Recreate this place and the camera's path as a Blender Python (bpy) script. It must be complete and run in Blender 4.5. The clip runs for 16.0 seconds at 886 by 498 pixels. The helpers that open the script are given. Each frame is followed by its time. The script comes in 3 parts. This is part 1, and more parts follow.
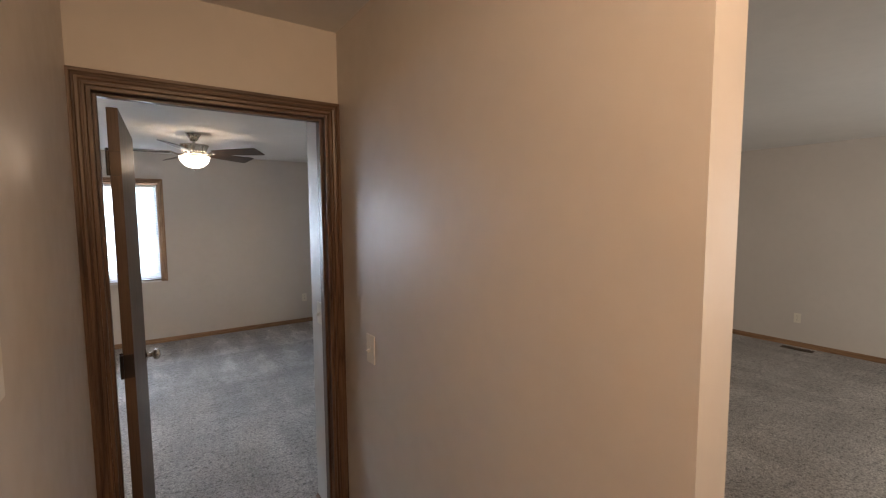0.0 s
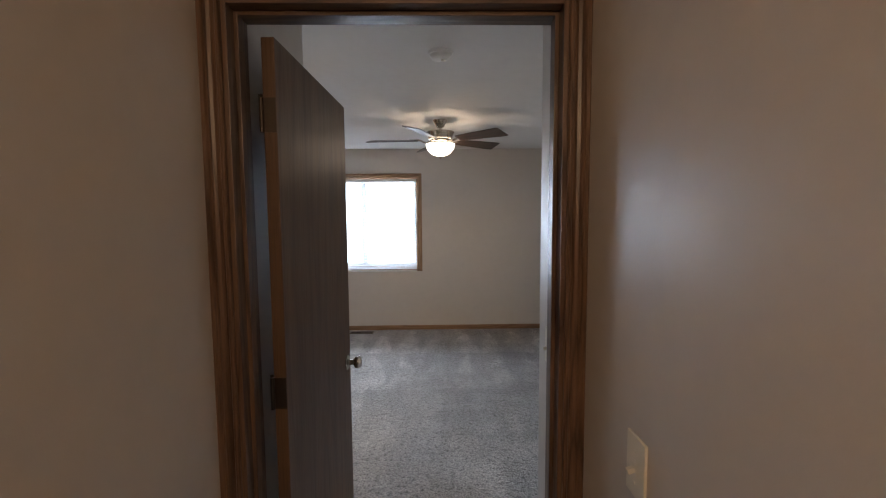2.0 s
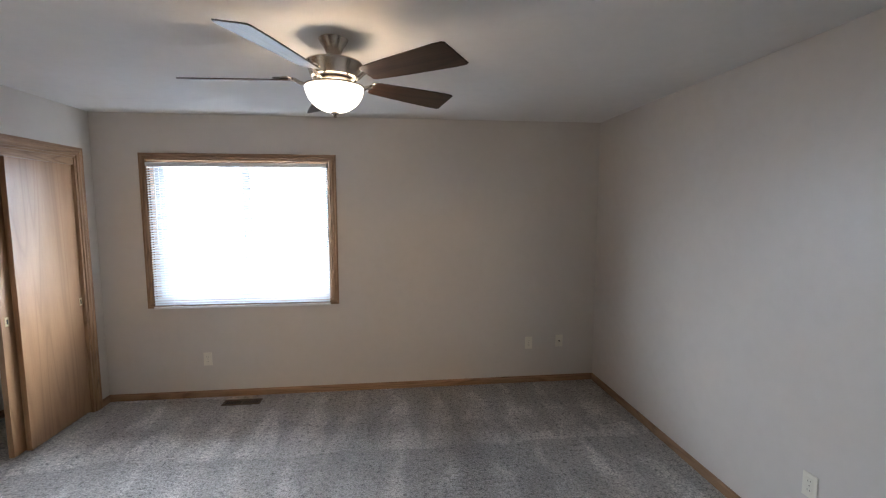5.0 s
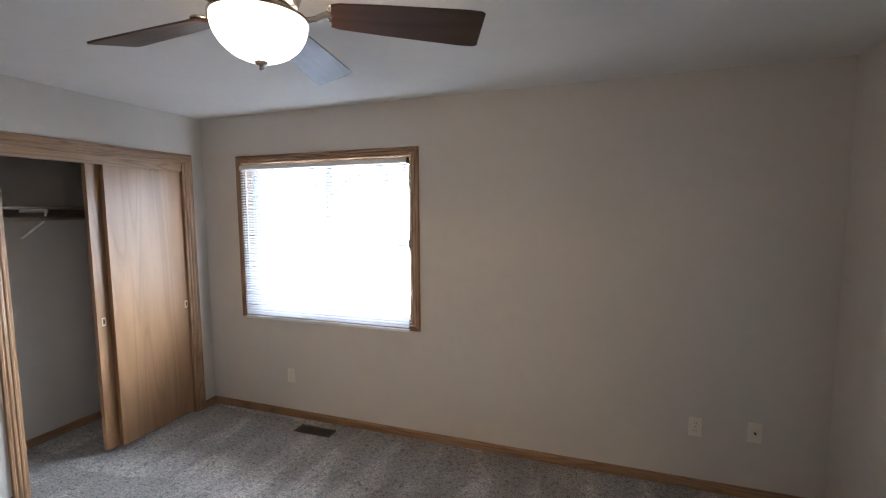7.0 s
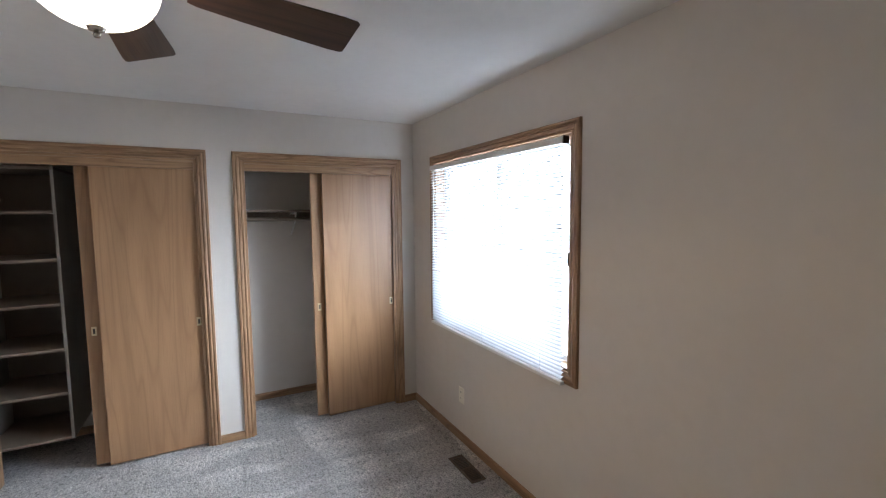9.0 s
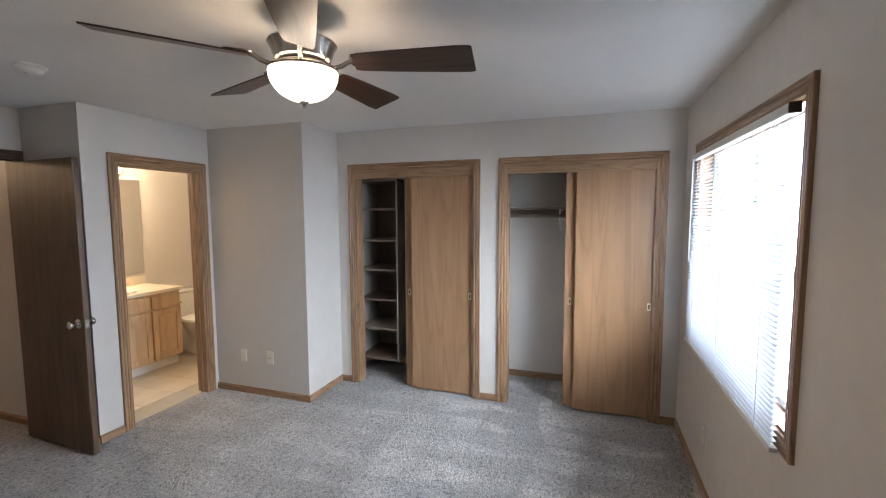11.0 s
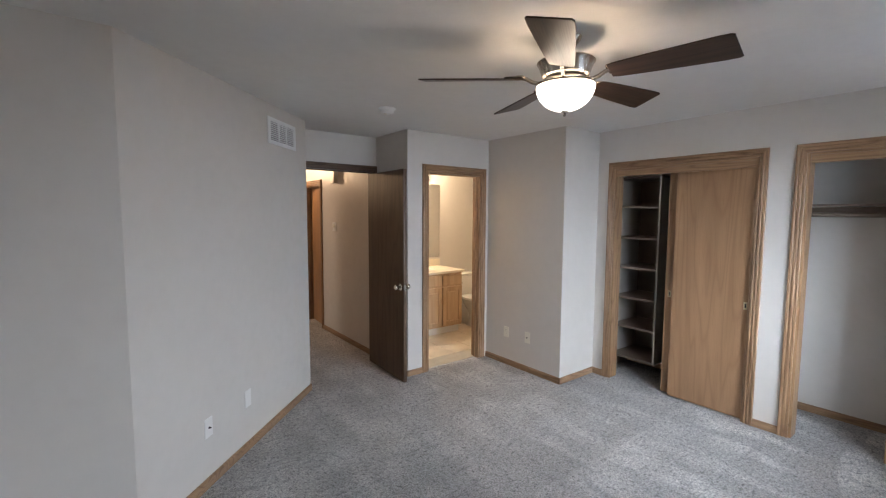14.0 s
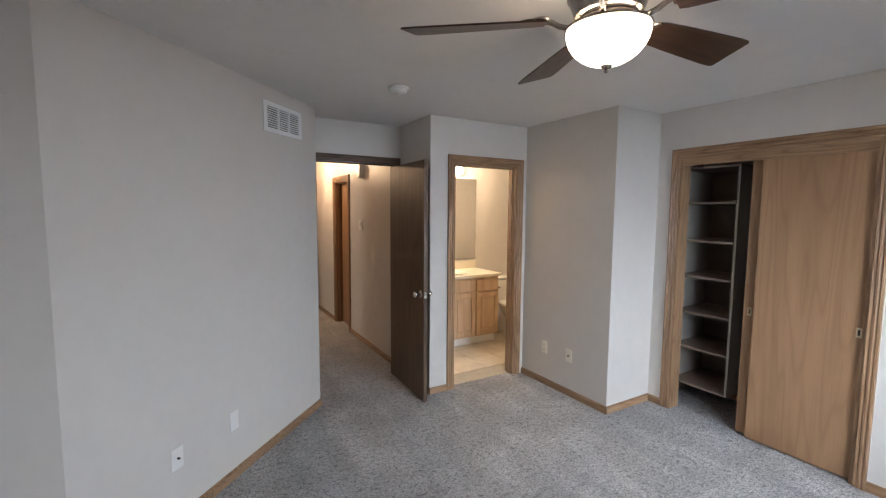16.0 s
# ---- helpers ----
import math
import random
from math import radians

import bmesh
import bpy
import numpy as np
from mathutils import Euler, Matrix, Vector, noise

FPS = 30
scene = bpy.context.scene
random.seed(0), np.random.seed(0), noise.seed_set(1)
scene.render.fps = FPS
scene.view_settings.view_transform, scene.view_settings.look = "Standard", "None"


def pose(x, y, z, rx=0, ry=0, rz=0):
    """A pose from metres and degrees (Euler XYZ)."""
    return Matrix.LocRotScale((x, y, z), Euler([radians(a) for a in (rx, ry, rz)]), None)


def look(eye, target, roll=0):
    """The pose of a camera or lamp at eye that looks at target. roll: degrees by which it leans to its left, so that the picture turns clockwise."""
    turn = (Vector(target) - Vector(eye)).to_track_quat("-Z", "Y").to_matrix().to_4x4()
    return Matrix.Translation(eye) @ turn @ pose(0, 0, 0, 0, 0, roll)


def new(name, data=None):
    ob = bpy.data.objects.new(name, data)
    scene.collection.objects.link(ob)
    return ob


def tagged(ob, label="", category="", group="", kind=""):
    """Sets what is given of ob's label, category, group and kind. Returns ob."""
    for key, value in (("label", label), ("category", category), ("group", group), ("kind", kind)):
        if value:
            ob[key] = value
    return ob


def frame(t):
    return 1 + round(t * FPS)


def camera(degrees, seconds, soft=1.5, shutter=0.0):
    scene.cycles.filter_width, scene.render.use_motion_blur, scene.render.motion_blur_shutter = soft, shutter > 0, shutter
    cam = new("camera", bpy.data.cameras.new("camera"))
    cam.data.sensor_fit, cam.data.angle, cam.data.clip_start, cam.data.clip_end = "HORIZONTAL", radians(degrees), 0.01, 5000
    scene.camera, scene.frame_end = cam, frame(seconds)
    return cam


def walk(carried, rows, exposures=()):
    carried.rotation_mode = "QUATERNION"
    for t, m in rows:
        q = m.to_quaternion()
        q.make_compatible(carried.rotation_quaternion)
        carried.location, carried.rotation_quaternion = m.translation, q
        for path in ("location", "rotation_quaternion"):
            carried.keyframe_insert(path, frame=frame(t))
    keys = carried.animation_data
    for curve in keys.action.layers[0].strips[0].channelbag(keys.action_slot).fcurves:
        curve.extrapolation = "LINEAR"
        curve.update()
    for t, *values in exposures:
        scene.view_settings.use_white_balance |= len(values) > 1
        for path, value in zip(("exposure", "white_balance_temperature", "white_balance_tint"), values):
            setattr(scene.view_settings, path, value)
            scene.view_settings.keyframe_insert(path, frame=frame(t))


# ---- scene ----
cam = camera(91.6, 16.0, soft=1.2)
PATH = [
    (0, (0.15, 0.022, 1.654), (1.274, 1.668, 1.49), -0.4),
    (0.5, (0.269, 0.202, 1.63), (1.062, 2.031, 1.466), -0.4),
    (1, (0.337, 0.402, 1.605), (0.817, 2.337, 1.441), -0.3),
    (1.5, (0.43, 0.611, 1.586), (0.657, 2.591, 1.424), -0.2),
    (2, (0.495, 0.836, 1.582), (0.534, 2.829, 1.418), -0.4),
    (2.5, (0.497, 1.11, 1.614), (0.526, 3.103, 1.444), 0.2),
    (3, (0.472, 1.448, 1.6), (0.495, 3.44, 1.425), -0.1),
    (3.5, (0.451, 1.81, 1.616), (0.526, 3.80, 1.437), 0.0),
    (4, (0.521, 2.051, 1.619), (0.742, 4.031, 1.446), -0.0),
    (4.2, (0.577, 2.189, 1.627), (0.867, 4.16, 1.449), 0.0),
    (6.3, (1.216, 3.522, 1.713), (1.044, 5.503, 1.503), -0.2),
    (6.5, (1.272, 3.597, 1.7), (1.001, 5.568, 1.495), -0.2),
    (7, (1.473, 3.841, 1.681), (0.822, 5.723, 1.498), -0.4),
    (7.5, (1.62, 4.136, 1.677), (0.619, 5.859, 1.505), -0.6),
    (8, (1.744, 4.47, 1.675), (0.451, 5.985, 1.501), -0.6),
    (8.5, (1.858, 4.783, 1.683), (0.301, 6.027, 1.512), -0.6),
    (9, (1.837, 5.115, 1.676), (0.073, 6.042, 1.51), -0.6),
    (9.5, (1.802, 5.364, 1.670), (-0.121, 5.887, 1.512), -0.6),
    (10, (1.814, 5.628, 1.67), (-0.18, 5.664, 1.52), -0.2),
    (10.2, (1.849, 5.702, 1.673), (-0.141, 5.58, 1.517), -0.3),
    (12.3, (2.204, 6.228, 1.657), (0.592, 5.057, 1.496), 0.3),
    (12.5, (2.2, 6.233, 1.648), (0.628, 5.007, 1.489), 0.2),
    (13, (2.233, 6.218, 1.645), (0.766, 4.868, 1.484), 0.3),
    (13.5, (2.243, 6.212, 1.63), (0.902, 4.737, 1.47), 0.2),
    (14, (2.248, 6.186, 1.633), (1.041, 4.6, 1.469), 0.3),
    (14.5, (2.233, 6.161, 1.633), (1.159, 4.482, 1.465), 0.3),
    (15, (2.164, 6.138, 1.632), (1.172, 4.411, 1.458), 0.5),
    (15.5, (2.001, 6.032, 1.626), (1.011, 4.304, 1.45), 0.4),
    (16, (1.757, 5.887, 1.632), (0.749, 4.168, 1.455), 0.4),
]
walk(cam, [(t, look(eye, target, roll)) for t, eye, target, roll in PATH],
     exposures=((0.0, 0.0), (1.2, 0.0), (2.0, -0.25), (2.6, -0.32), (3.6, -0.15), (4.2, 0.05), (7.0, 0.0), (16.0, 0.0)))

# ---- world, sun and lamps ----
world = bpy.data.worlds.new("world")
scene.world = world
world.use_nodes = True
wn = world.node_tree.nodes
sky = wn.new("ShaderNodeTexSky")
sky.sky_type, sky.sun_disc = "NISHITA", False
sky.sun_elevation, sky.sun_rotation = radians(35), radians(207)
wn["Background"].inputs[1].default_value = 0.15
world.node_tree.links.new(sky.outputs[0], wn["Background"].inputs[0])


def lamp(name, kind, m, power, colour, size=0.1, size_y=None):
    data = bpy.data.lights.new(name, kind)
    data.energy, data.color = power, colour
    if kind == "AREA":
        data.shape, data.size, data.size_y = "RECTANGLE", size, size_y or size
    elif kind == "POINT":
        data.shadow_soft_size = size
    elif kind == "SUN":
        data.angle = size
    ob = new(name, data)
    ob.matrix_world = m
    return ob


sun = lamp("sun", "SUN", look((0, 0, 30), (6, 12, 0)), 1.0, (1.0, 0.97, 0.92), radians(12))
lamp("window_daylight", "AREA", look((-0.469, 6.806, 1.463), (-0.469, 5.0, 1.463)), 168, (0.71, 0.835, 1.0), 1.46, 1.17)
lamp("fan_bulb", "POINT", pose(0.556, 4.893, 2.122), 5.0, (1.0, 0.73, 0.52), 0.05)
lamp("bathroom_bulb", "POINT", pose(-1.02, 1.30, 2.14), 60, (1.0, 0.77, 0.52), 0.06)
lamp("hall_bulb", "POINT", pose(0.42, -0.50, 2.30), 42, (1.0, 0.665, 0.405), 0.07)
# unseen fill lamp added before the windowless south wall to brighten the living room
lamp("living_room_fill", "AREA", look((4.4, -1.78, 1.4), (4.4, 2.0, 1.0)), 52, (1.0, 0.95, 0.88), 2.0, 1.3)

# ---- materials ----


def shader(name, rough=0.6, metal=0.0):
    m = bpy.data.materials.new(name)
    m.use_nodes = True
    nt = m.node_tree
    bsdf = nt.nodes["Principled BSDF"]
    bsdf.inputs["Roughness"].default_value = rough
    bsdf.inputs["Metallic"].default_value = metal
    return m, nt, bsdf


def node(nt, kind, **values):
    n = nt.nodes.new(kind)
    for k, v in values.items():
        n.inputs[k.replace("_", " ")].default_value = v
    return n


def mapped(nt, scale, rnd=False):
    tc = nt.nodes.new("ShaderNodeTexCoord")
    mp = nt.nodes.new("ShaderNodeMapping")
    mp.inputs["Scale"].default_value = scale
    nt.links.new(tc.outputs["Object"], mp.inputs["Vector"])
    if rnd:
        info = nt.nodes.new("ShaderNodeObjectInfo")
        mul = nt.nodes.new("ShaderNodeMath")
        mul.operation = "MULTIPLY"
        mul.inputs[1].default_value = 37.0
        nt.links.new(info.outputs["Random"], mul.inputs[0])
        nt.links.new(mul.outputs[0], mp.inputs["Location"])
    return mp.outputs[0]


def ramp(nt, fac, stops):
    r = nt.nodes.new("ShaderNodeValToRGB")
    while len(r.color_ramp.elements) < len(stops):
        r.color_ramp.elements.new(0.5)
    for e, (p, c) in zip(r.color_ramp.elements, stops):
        e.position, e.color = p, (*c, 1)
    nt.links.new(fac, r.inputs[0])
    return r.outputs[0]


def mix(nt, a, b, fac, kind="MIX"):
    n = nt.nodes.new("ShaderNodeMix")
    n.data_type, n.blend_type = "RGBA", kind
    for i, v in ((0, fac), (6, a), (7, b)):
        if hasattr(v, "links"):
            nt.links.new(v, n.inputs[i])
        else:
            n.inputs[i].default_value = v if i == 0 else (*v, 1)
    return n.outputs[2]


def bump(nt, bsdf, height, strength, dist):
    b = nt.nodes.new("ShaderNodeBump")
    b.inputs["Strength"].default_value, b.inputs["Distance"].default_value = strength, dist
    nt.links.new(height, b.inputs["Height"])
    nt.links.new(b.outputs[0], bsdf.inputs["Normal"])


def plain(name, colour, rough=0.5, metal=0.0, vary=0.08, scale=9.0, grain=0.05):
    m, nt, bsdf = shader(name, rough, metal)
    v = mapped(nt, (1, 1, 1), True)
    n = node(nt, "ShaderNodeTexNoise", Scale=scale, Detail=5.0)
    nt.links.new(v, n.inputs["Vector"])
    lo, hi = tuple(c * (1 - vary) for c in colour), tuple(min(1, c * (1 + vary)) for c in colour)
    nt.links.new(ramp(nt, n.outputs["Fac"], [(0.3, lo), (0.7, hi)]), bsdf.inputs["Base Color"])
    f = node(nt, "ShaderNodeTexNoise", Scale=scale * 30, Detail=2.0)
    nt.links.new(v, f.inputs["Vector"])
    bump(nt, bsdf, f.outputs["Fac"], grain, 0.002)
    return m


def painted(name, colour, rough, peel_scale, peel):
    """Rolled wall paint: faint roller patches and orange-peel relief."""
    m, nt, bsdf = shader(name, rough)
    v = mapped(nt, (1, 1, 1))
    big = node(nt, "ShaderNodeTexNoise", Scale=1.3, Detail=4.0, Roughness=0.6)
    fine = node(nt, "ShaderNodeTexNoise", Scale=peel_scale, Detail=3.0, Roughness=0.55)
    mid = node(nt, "ShaderNodeTexNoise", Scale=14.0, Detail=4.0)
    for n in (big, fine, mid):
        nt.links.new(v, n.inputs["Vector"])
    c = ramp(nt, big.outputs["Fac"], [(0.3, tuple(x * 0.965 for x in colour)), (0.7, tuple(x * 1.03 for x in colour))])
    c = mix(nt, c, tuple(x * 0.93 for x in colour), ramp(nt, mid.outputs["Fac"], [(0.45, (0, 0, 0)), (0.9, (0.5, 0.5, 0.5))]))
    nt.links.new(c, bsdf.inputs["Base Color"])
    nt.links.new(ramp(nt, mid.outputs["Fac"], [(0.3, (rough - 0.07,) * 3), (0.7, (rough + 0.07,) * 3)]), bsdf.inputs["Roughness"])
    bump(nt, bsdf, fine.outputs["Fac"], peel, 0.003)
    return m


def oak(name, axis, dark, mid, light, rough=0.36, figure=11.0, stretch=(0.7, 8.5)):
    """Varnished oak, its grain along one axis: cathedral figure from contour lines, with fine open pores."""
    m, nt, bsdf = shader(name, rough)
    def along(a, c):
        return tuple(a if i == axis else c for i in range(3))
    fig = node(nt, "ShaderNodeTexNoise", Scale=1.0, Detail=1.5, Roughness=0.4, Distortion=0.25)
    nt.links.new(mapped(nt, along(*stretch), True), fig.inputs["Vector"])
    mul = nt.nodes.new("ShaderNodeMath")
    mul.operation = "MULTIPLY"
    mul.inputs[1].default_value = figure
    ping = nt.nodes.new("ShaderNodeMath")
    ping.operation = "PINGPONG"
    ping.inputs[1].default_value = 0.5
    nt.links.new(fig.outputs["Fac"], mul.inputs[0])
    nt.links.new(mul.outputs[0], ping.inputs[0])
    c = ramp(nt, ping.outputs[0], [(0.0, dark), (0.16, mid), (0.5, light)])
    pore = node(nt, "ShaderNodeTexNoise", Scale=1.0, Detail=3.0)
    nt.links.new(mapped(nt, along(7.0, 300.0), True), pore.inputs["Vector"])
    c = mix(nt, c, dark, ramp(nt, pore.outputs["Fac"], [(0.5, (0, 0, 0)), (0.72, (0.75, 0.75, 0.75))]))
    tone = node(nt, "ShaderNodeTexNoise", Scale=1.0, Detail=2.0)
    nt.links.new(mapped(nt, along(1.0, 9.0), True), tone.inputs["Vector"])
    c = mix(nt, c, ramp(nt, tone.outputs["Fac"], [(0.3, (0.74, 0.72, 0.70)), (0.7, (1.0, 1.0, 1.0))]), 0.8, "MULTIPLY")
    nt.links.new(c, bsdf.inputs["Base Color"])
    nt.links.new(ramp(nt, pore.outputs["Fac"], [(0.3, (rough - 0.03,) * 3), (0.7, (rough + 0.07,) * 3)]), bsdf.inputs["Roughness"])
    bump(nt, bsdf, pore.outputs["Fac"], 0.05, 0.001)
    return m


def carpet_material():
    m, nt, bsdf = shader("grey_beige_cut_pile_carpet", 0.95)
    bsdf.inputs["Sheen Weight"].default_value = 0.25
    v = mapped(nt, (1, 1, 1))
    tuft = node(nt, "ShaderNodeTexVoronoi", Scale=95.0)
    fleck = node(nt, "ShaderNodeTexNoise", Scale=85.0, Detail=4.0, Roughness=0.75)
    clump = node(nt, "ShaderNodeTexNoise", Scale=33.0, Detail=4.0, Roughness=0.7)
    patch = node(nt, "ShaderNodeTexNoise", Scale=2.6, Detail=4.0, Roughness=0.55)
    for n in (tuft, fleck, clump, patch):
        nt.links.new(v, n.inputs["Vector"])
    # dark ends of these two ramps paint the shade in pits between tufts
    c = ramp(nt, fleck.outputs["Fac"], [(0.34, (0.13, 0.119, 0.110)), (0.5, (0.51, 0.474, 0.448)), (0.68, (0.80, 0.76, 0.73))])
    c = mix(nt, c, ramp(nt, clump.outputs["Fac"], [(0.34, (0.30, 0.295, 0.29)), (0.45, (0.93, 0.93, 0.93)), (0.64, (1.18, 1.18, 1.18))]), 0.95, "MULTIPLY")
    # strokes of the vacuum cleaner: tapering wedges of pile laid this way and that, row by row
    sway = node(nt, "ShaderNodeTexNoise", Scale=1.7, Detail=2.0)
    nt.links.new(v, sway.inputs["Vector"])
    wob = mix(nt, v, sway.outputs["Color"], 0.24)
    xyz = nt.nodes.new("ShaderNodeSeparateXYZ")
    nt.links.new(wob, xyz.inputs[0])

    def calc(op, a, b=0.0):
        n = nt.nodes.new("ShaderNodeMath")
        n.operation = op
        for i, w in enumerate((a, b)):
            if hasattr(w, "links"):
                nt.links.new(w, n.inputs[i])
            else:
                n.inputs[i].default_value = w
        return n.outputs[0]

    across = calc("PINGPONG", calc("MULTIPLY", xyz.outputs[0], 4.0), 0.5)
    back = calc("FRACT", calc("MULTIPLY", calc("SUBTRACT", 5.17, xyz.outputs[1]), 1.30))
    wedge = calc("ADD", calc("SUBTRACT", calc("MULTIPLY", back, 0.5), across), 0.5)
    # the strokes are fresh along the window wall and trodden out elsewhere
    fresh = ramp(nt, calc("MULTIPLY", xyz.outputs[1], 0.1), [(0.33, (0.22, 0.22, 0.22)), (0.42, (1, 1, 1))])
    c = mix(nt, c, ramp(nt, wedge, [(0.36, (0.90, 0.895, 0.89)), (0.48, (1.0, 1.0, 1.0)), (0.57, (1.36, 1.36, 1.35))]),
            mix(nt, ramp(nt, patch.outputs["Fac"], [(0.36, (0.25, 0.25, 0.25)), (0.60, (1, 1, 1))]), fresh, 1.0, "MULTIPLY"), "MULTIPLY")
    for scale, stops in (((4.4, 0.7, 1.0), [(0.34, (0.86, 0.855, 0.85)), (0.50, (1.0, 1.0, 1.0)), (0.66, (1.20, 1.20, 1.19))]),
                         ((1.1, 3.2, 1.0), [(0.30, (0.84, 0.835, 0.83)), (0.50, (1.0, 1.0, 1.0)), (0.75, (1.12, 1.12, 1.12))])):
        stroke = node(nt, "ShaderNodeTexNoise", Scale=1.0, Detail=3.0, Roughness=0.55, Distortion=0.9)
        nt.links.new(mapped(nt, scale), stroke.inputs["Vector"])
        c = mix(nt, c, ramp(nt, stroke.outputs["Fac"], stops), 0.6, "MULTIPLY")
    # trodden pile inside the doorway
    trod = nt.nodes.new("ShaderNodeVectorMath")
    trod.operation = "DISTANCE"
    trod.inputs[1].default_value = (0.75, 3.45, 0.0)
    ragged = mix(nt, v, patch.outputs["Color"], 0.35)
    nt.links.new(ragged, trod.inputs[0])
    c = mix(nt, c, ramp(nt, trod.outputs["Value"], [(0.45, (0.62, 0.61, 0.61)), (1.05, (1.0, 1.0, 1.0))]), 1.0, "MULTIPLY")
    # dents and seams pressed into the pile
    warp = node(nt, "ShaderNodeTexNoise", Scale=2.2, Detail=3.0)
    nt.links.new(v, warp.inputs["Vector"])
    bent = mix(nt, v, warp.outputs["Color"], 0.32)
    dent = nt.nodes.new("ShaderNodeTexVoronoi")
    dent.feature = "DISTANCE_TO_EDGE"
    dent.inputs["Scale"].default_value = 2.3
    nt.links.new(bent, dent.inputs["Vector"])
    worn = mix(nt, (1, 1, 1), ramp(nt, dent.outputs["Distance"], [(0.0, (0.74, 0.73, 0.73)), (0.03, (1.0, 1.0, 1.0))]), ramp(nt, patch.outputs["Fac"], [(0.46, (0, 0, 0)), (0.58, (1, 1, 1))]))
    c = mix(nt, c, worn, 1.0, "MULTIPLY")
    c = mix(nt, c, ramp(nt, patch.outputs["Fac"], [(0.38, (0.80, 0.79, 0.78)), (0.6, (1.03, 1.03, 1.03))]), 0.8, "MULTIPLY")
    nt.links.new(c, bsdf.inputs["Base Color"])
    add = nt.nodes.new("ShaderNodeMath")
    add.operation = "MULTIPLY_ADD"
    add.inputs[1].default_value = 1.6
    nt.links.new(clump.outputs["Fac"], add.inputs[0])
    nt.links.new(fleck.outputs["Fac"], add.inputs[2])
    bump(nt, bsdf, add.outputs[0], 1.0, 0.028)
    return m


def glowing(name, colour, strength):
    m, nt, bsdf = shader(name, 0.3)
    bsdf.inputs["Base Color"].default_value = (0.9, 0.88, 0.82, 1)
    bsdf.inputs["Emission Color"].default_value = (*colour, 1)
    bsdf.inputs["Emission Strength"].default_value = strength
    return m


def glass_material():
    m, nt, bsdf = shader("clear_window_glass", 0.02)
    bsdf.inputs["Transmission Weight"].default_value = 1.0
    bsdf.inputs["IOR"].default_value = 1.1
    return m


def slat_material():
    m, nt, bsdf = shader("greyed_white_vinyl_slat", 0.45)
    # white vinyl toned down to grey so the backlit slats glare less
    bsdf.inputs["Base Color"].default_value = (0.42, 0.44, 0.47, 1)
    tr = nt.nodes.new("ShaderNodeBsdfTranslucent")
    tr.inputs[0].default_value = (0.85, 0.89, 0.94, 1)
    mx = nt.nodes.new("ShaderNodeMixShader")
    mx.inputs[0].default_value = 0.05
    nt.links.new(bsdf.outputs[0], mx.inputs[1])
    nt.links.new(tr.outputs[0], mx.inputs[2])
    nt.links.new(mx.outputs[0], nt.nodes["Material Output"].inputs[0])
    return m


WALL = painted("warm_greige_eggshell_paint", (0.60, 0.556, 0.510), 0.42, 190.0, 0.10)
CEIL = painted("white_textured_ceiling_paint", (0.76, 0.745, 0.72), 0.9, 60.0, 0.35)
CARPET = carpet_material()
OD, OM, OL = (0.21, 0.115, 0.058), (0.31, 0.180, 0.095), (0.35, 0.208, 0.112)
DD, DM, DL = (0.060, 0.032, 0.018), (0.120, 0.068, 0.040), (0.155, 0.091, 0.055)
DARK_X, DARK_Y, DARK_Z = (oak("dark_stained_oak_grain_" + "xyz"[i], i, DD, DM, DL) for i in range(3))
OAK_X, OAK_Y, OAK_Z = (oak("varnished_oak_grain_" + "xyz"[i], i, OD, OM, OL) for i in range(3))
PANEL = oak("varnished_oak_veneer", 2, (0.285, 0.154, 0.077), (0.332, 0.185, 0.094), (0.352, 0.198, 0.102), 0.34, 13.0, (0.34, 5.5))
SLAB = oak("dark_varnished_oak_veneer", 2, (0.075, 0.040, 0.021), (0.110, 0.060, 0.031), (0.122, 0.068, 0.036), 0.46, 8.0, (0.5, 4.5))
MAPLE = oak("light_maple_veneer", 2, (0.52, 0.34, 0.20), (0.60, 0.41, 0.25), (0.64, 0.45, 0.28), 0.4, 5.0)
WHITE = plain("white_plastic", (0.80, 0.79, 0.76), 0.35, 0, 0.03)
IVORY = plain("ivory_plastic", (0.74, 0.70, 0.60), 0.35, 0, 0.03)
PAINTED_PLATE = plain("painted_over_plate", (0.74, 0.71, 0.68), 0.4, 0, 0.03)
WHITE_METAL = plain("white_enamelled_metal", (0.78, 0.78, 0.77), 0.4, 0, 0.03)
NICKEL = plain("brushed_nickel", (0.52, 0.48, 0.43), 0.27, 1.0, 0.08)
BRONZE = plain("dark_bronze_metal", (0.07, 0.055, 0.045), 0.4, 0.9, 0.15)
BRASS = plain("antique_brass", (0.66, 0.55, 0.36), 0.3, 1.0, 0.12)
BROWN_METAL = plain("brown_enamelled_register", (0.11, 0.075, 0.05), 0.45, 0.4, 0.1)
# near-black that paints the shade inside slots, pull cups and vents
RECESS_SHADE = plain("dark_recess_shade", (0.03, 0.028, 0.026), 0.8)
BLADE = oak("dark_walnut_fan_blade", 0, (0.026, 0.013, 0.008), (0.048, 0.024, 0.014), (0.06, 0.031, 0.018), 0.32, 6.0)
# brown melamine, darkened further in colour for the dim closet interior
SHADED_SHELF = plain("shade_darkened_brown_melamine", (0.15, 0.108, 0.080), 0.45, 0, 0.12, 5)
SIDE = plain("pale_taupe_melamine", (0.30, 0.275, 0.245), 0.45, 0, 0.08, 5)
SLATS = slat_material()
GLASS = glass_material()
VINYL = plain("white_vinyl_window_frame", (0.72, 0.74, 0.76), 0.4, 0, 0.03)
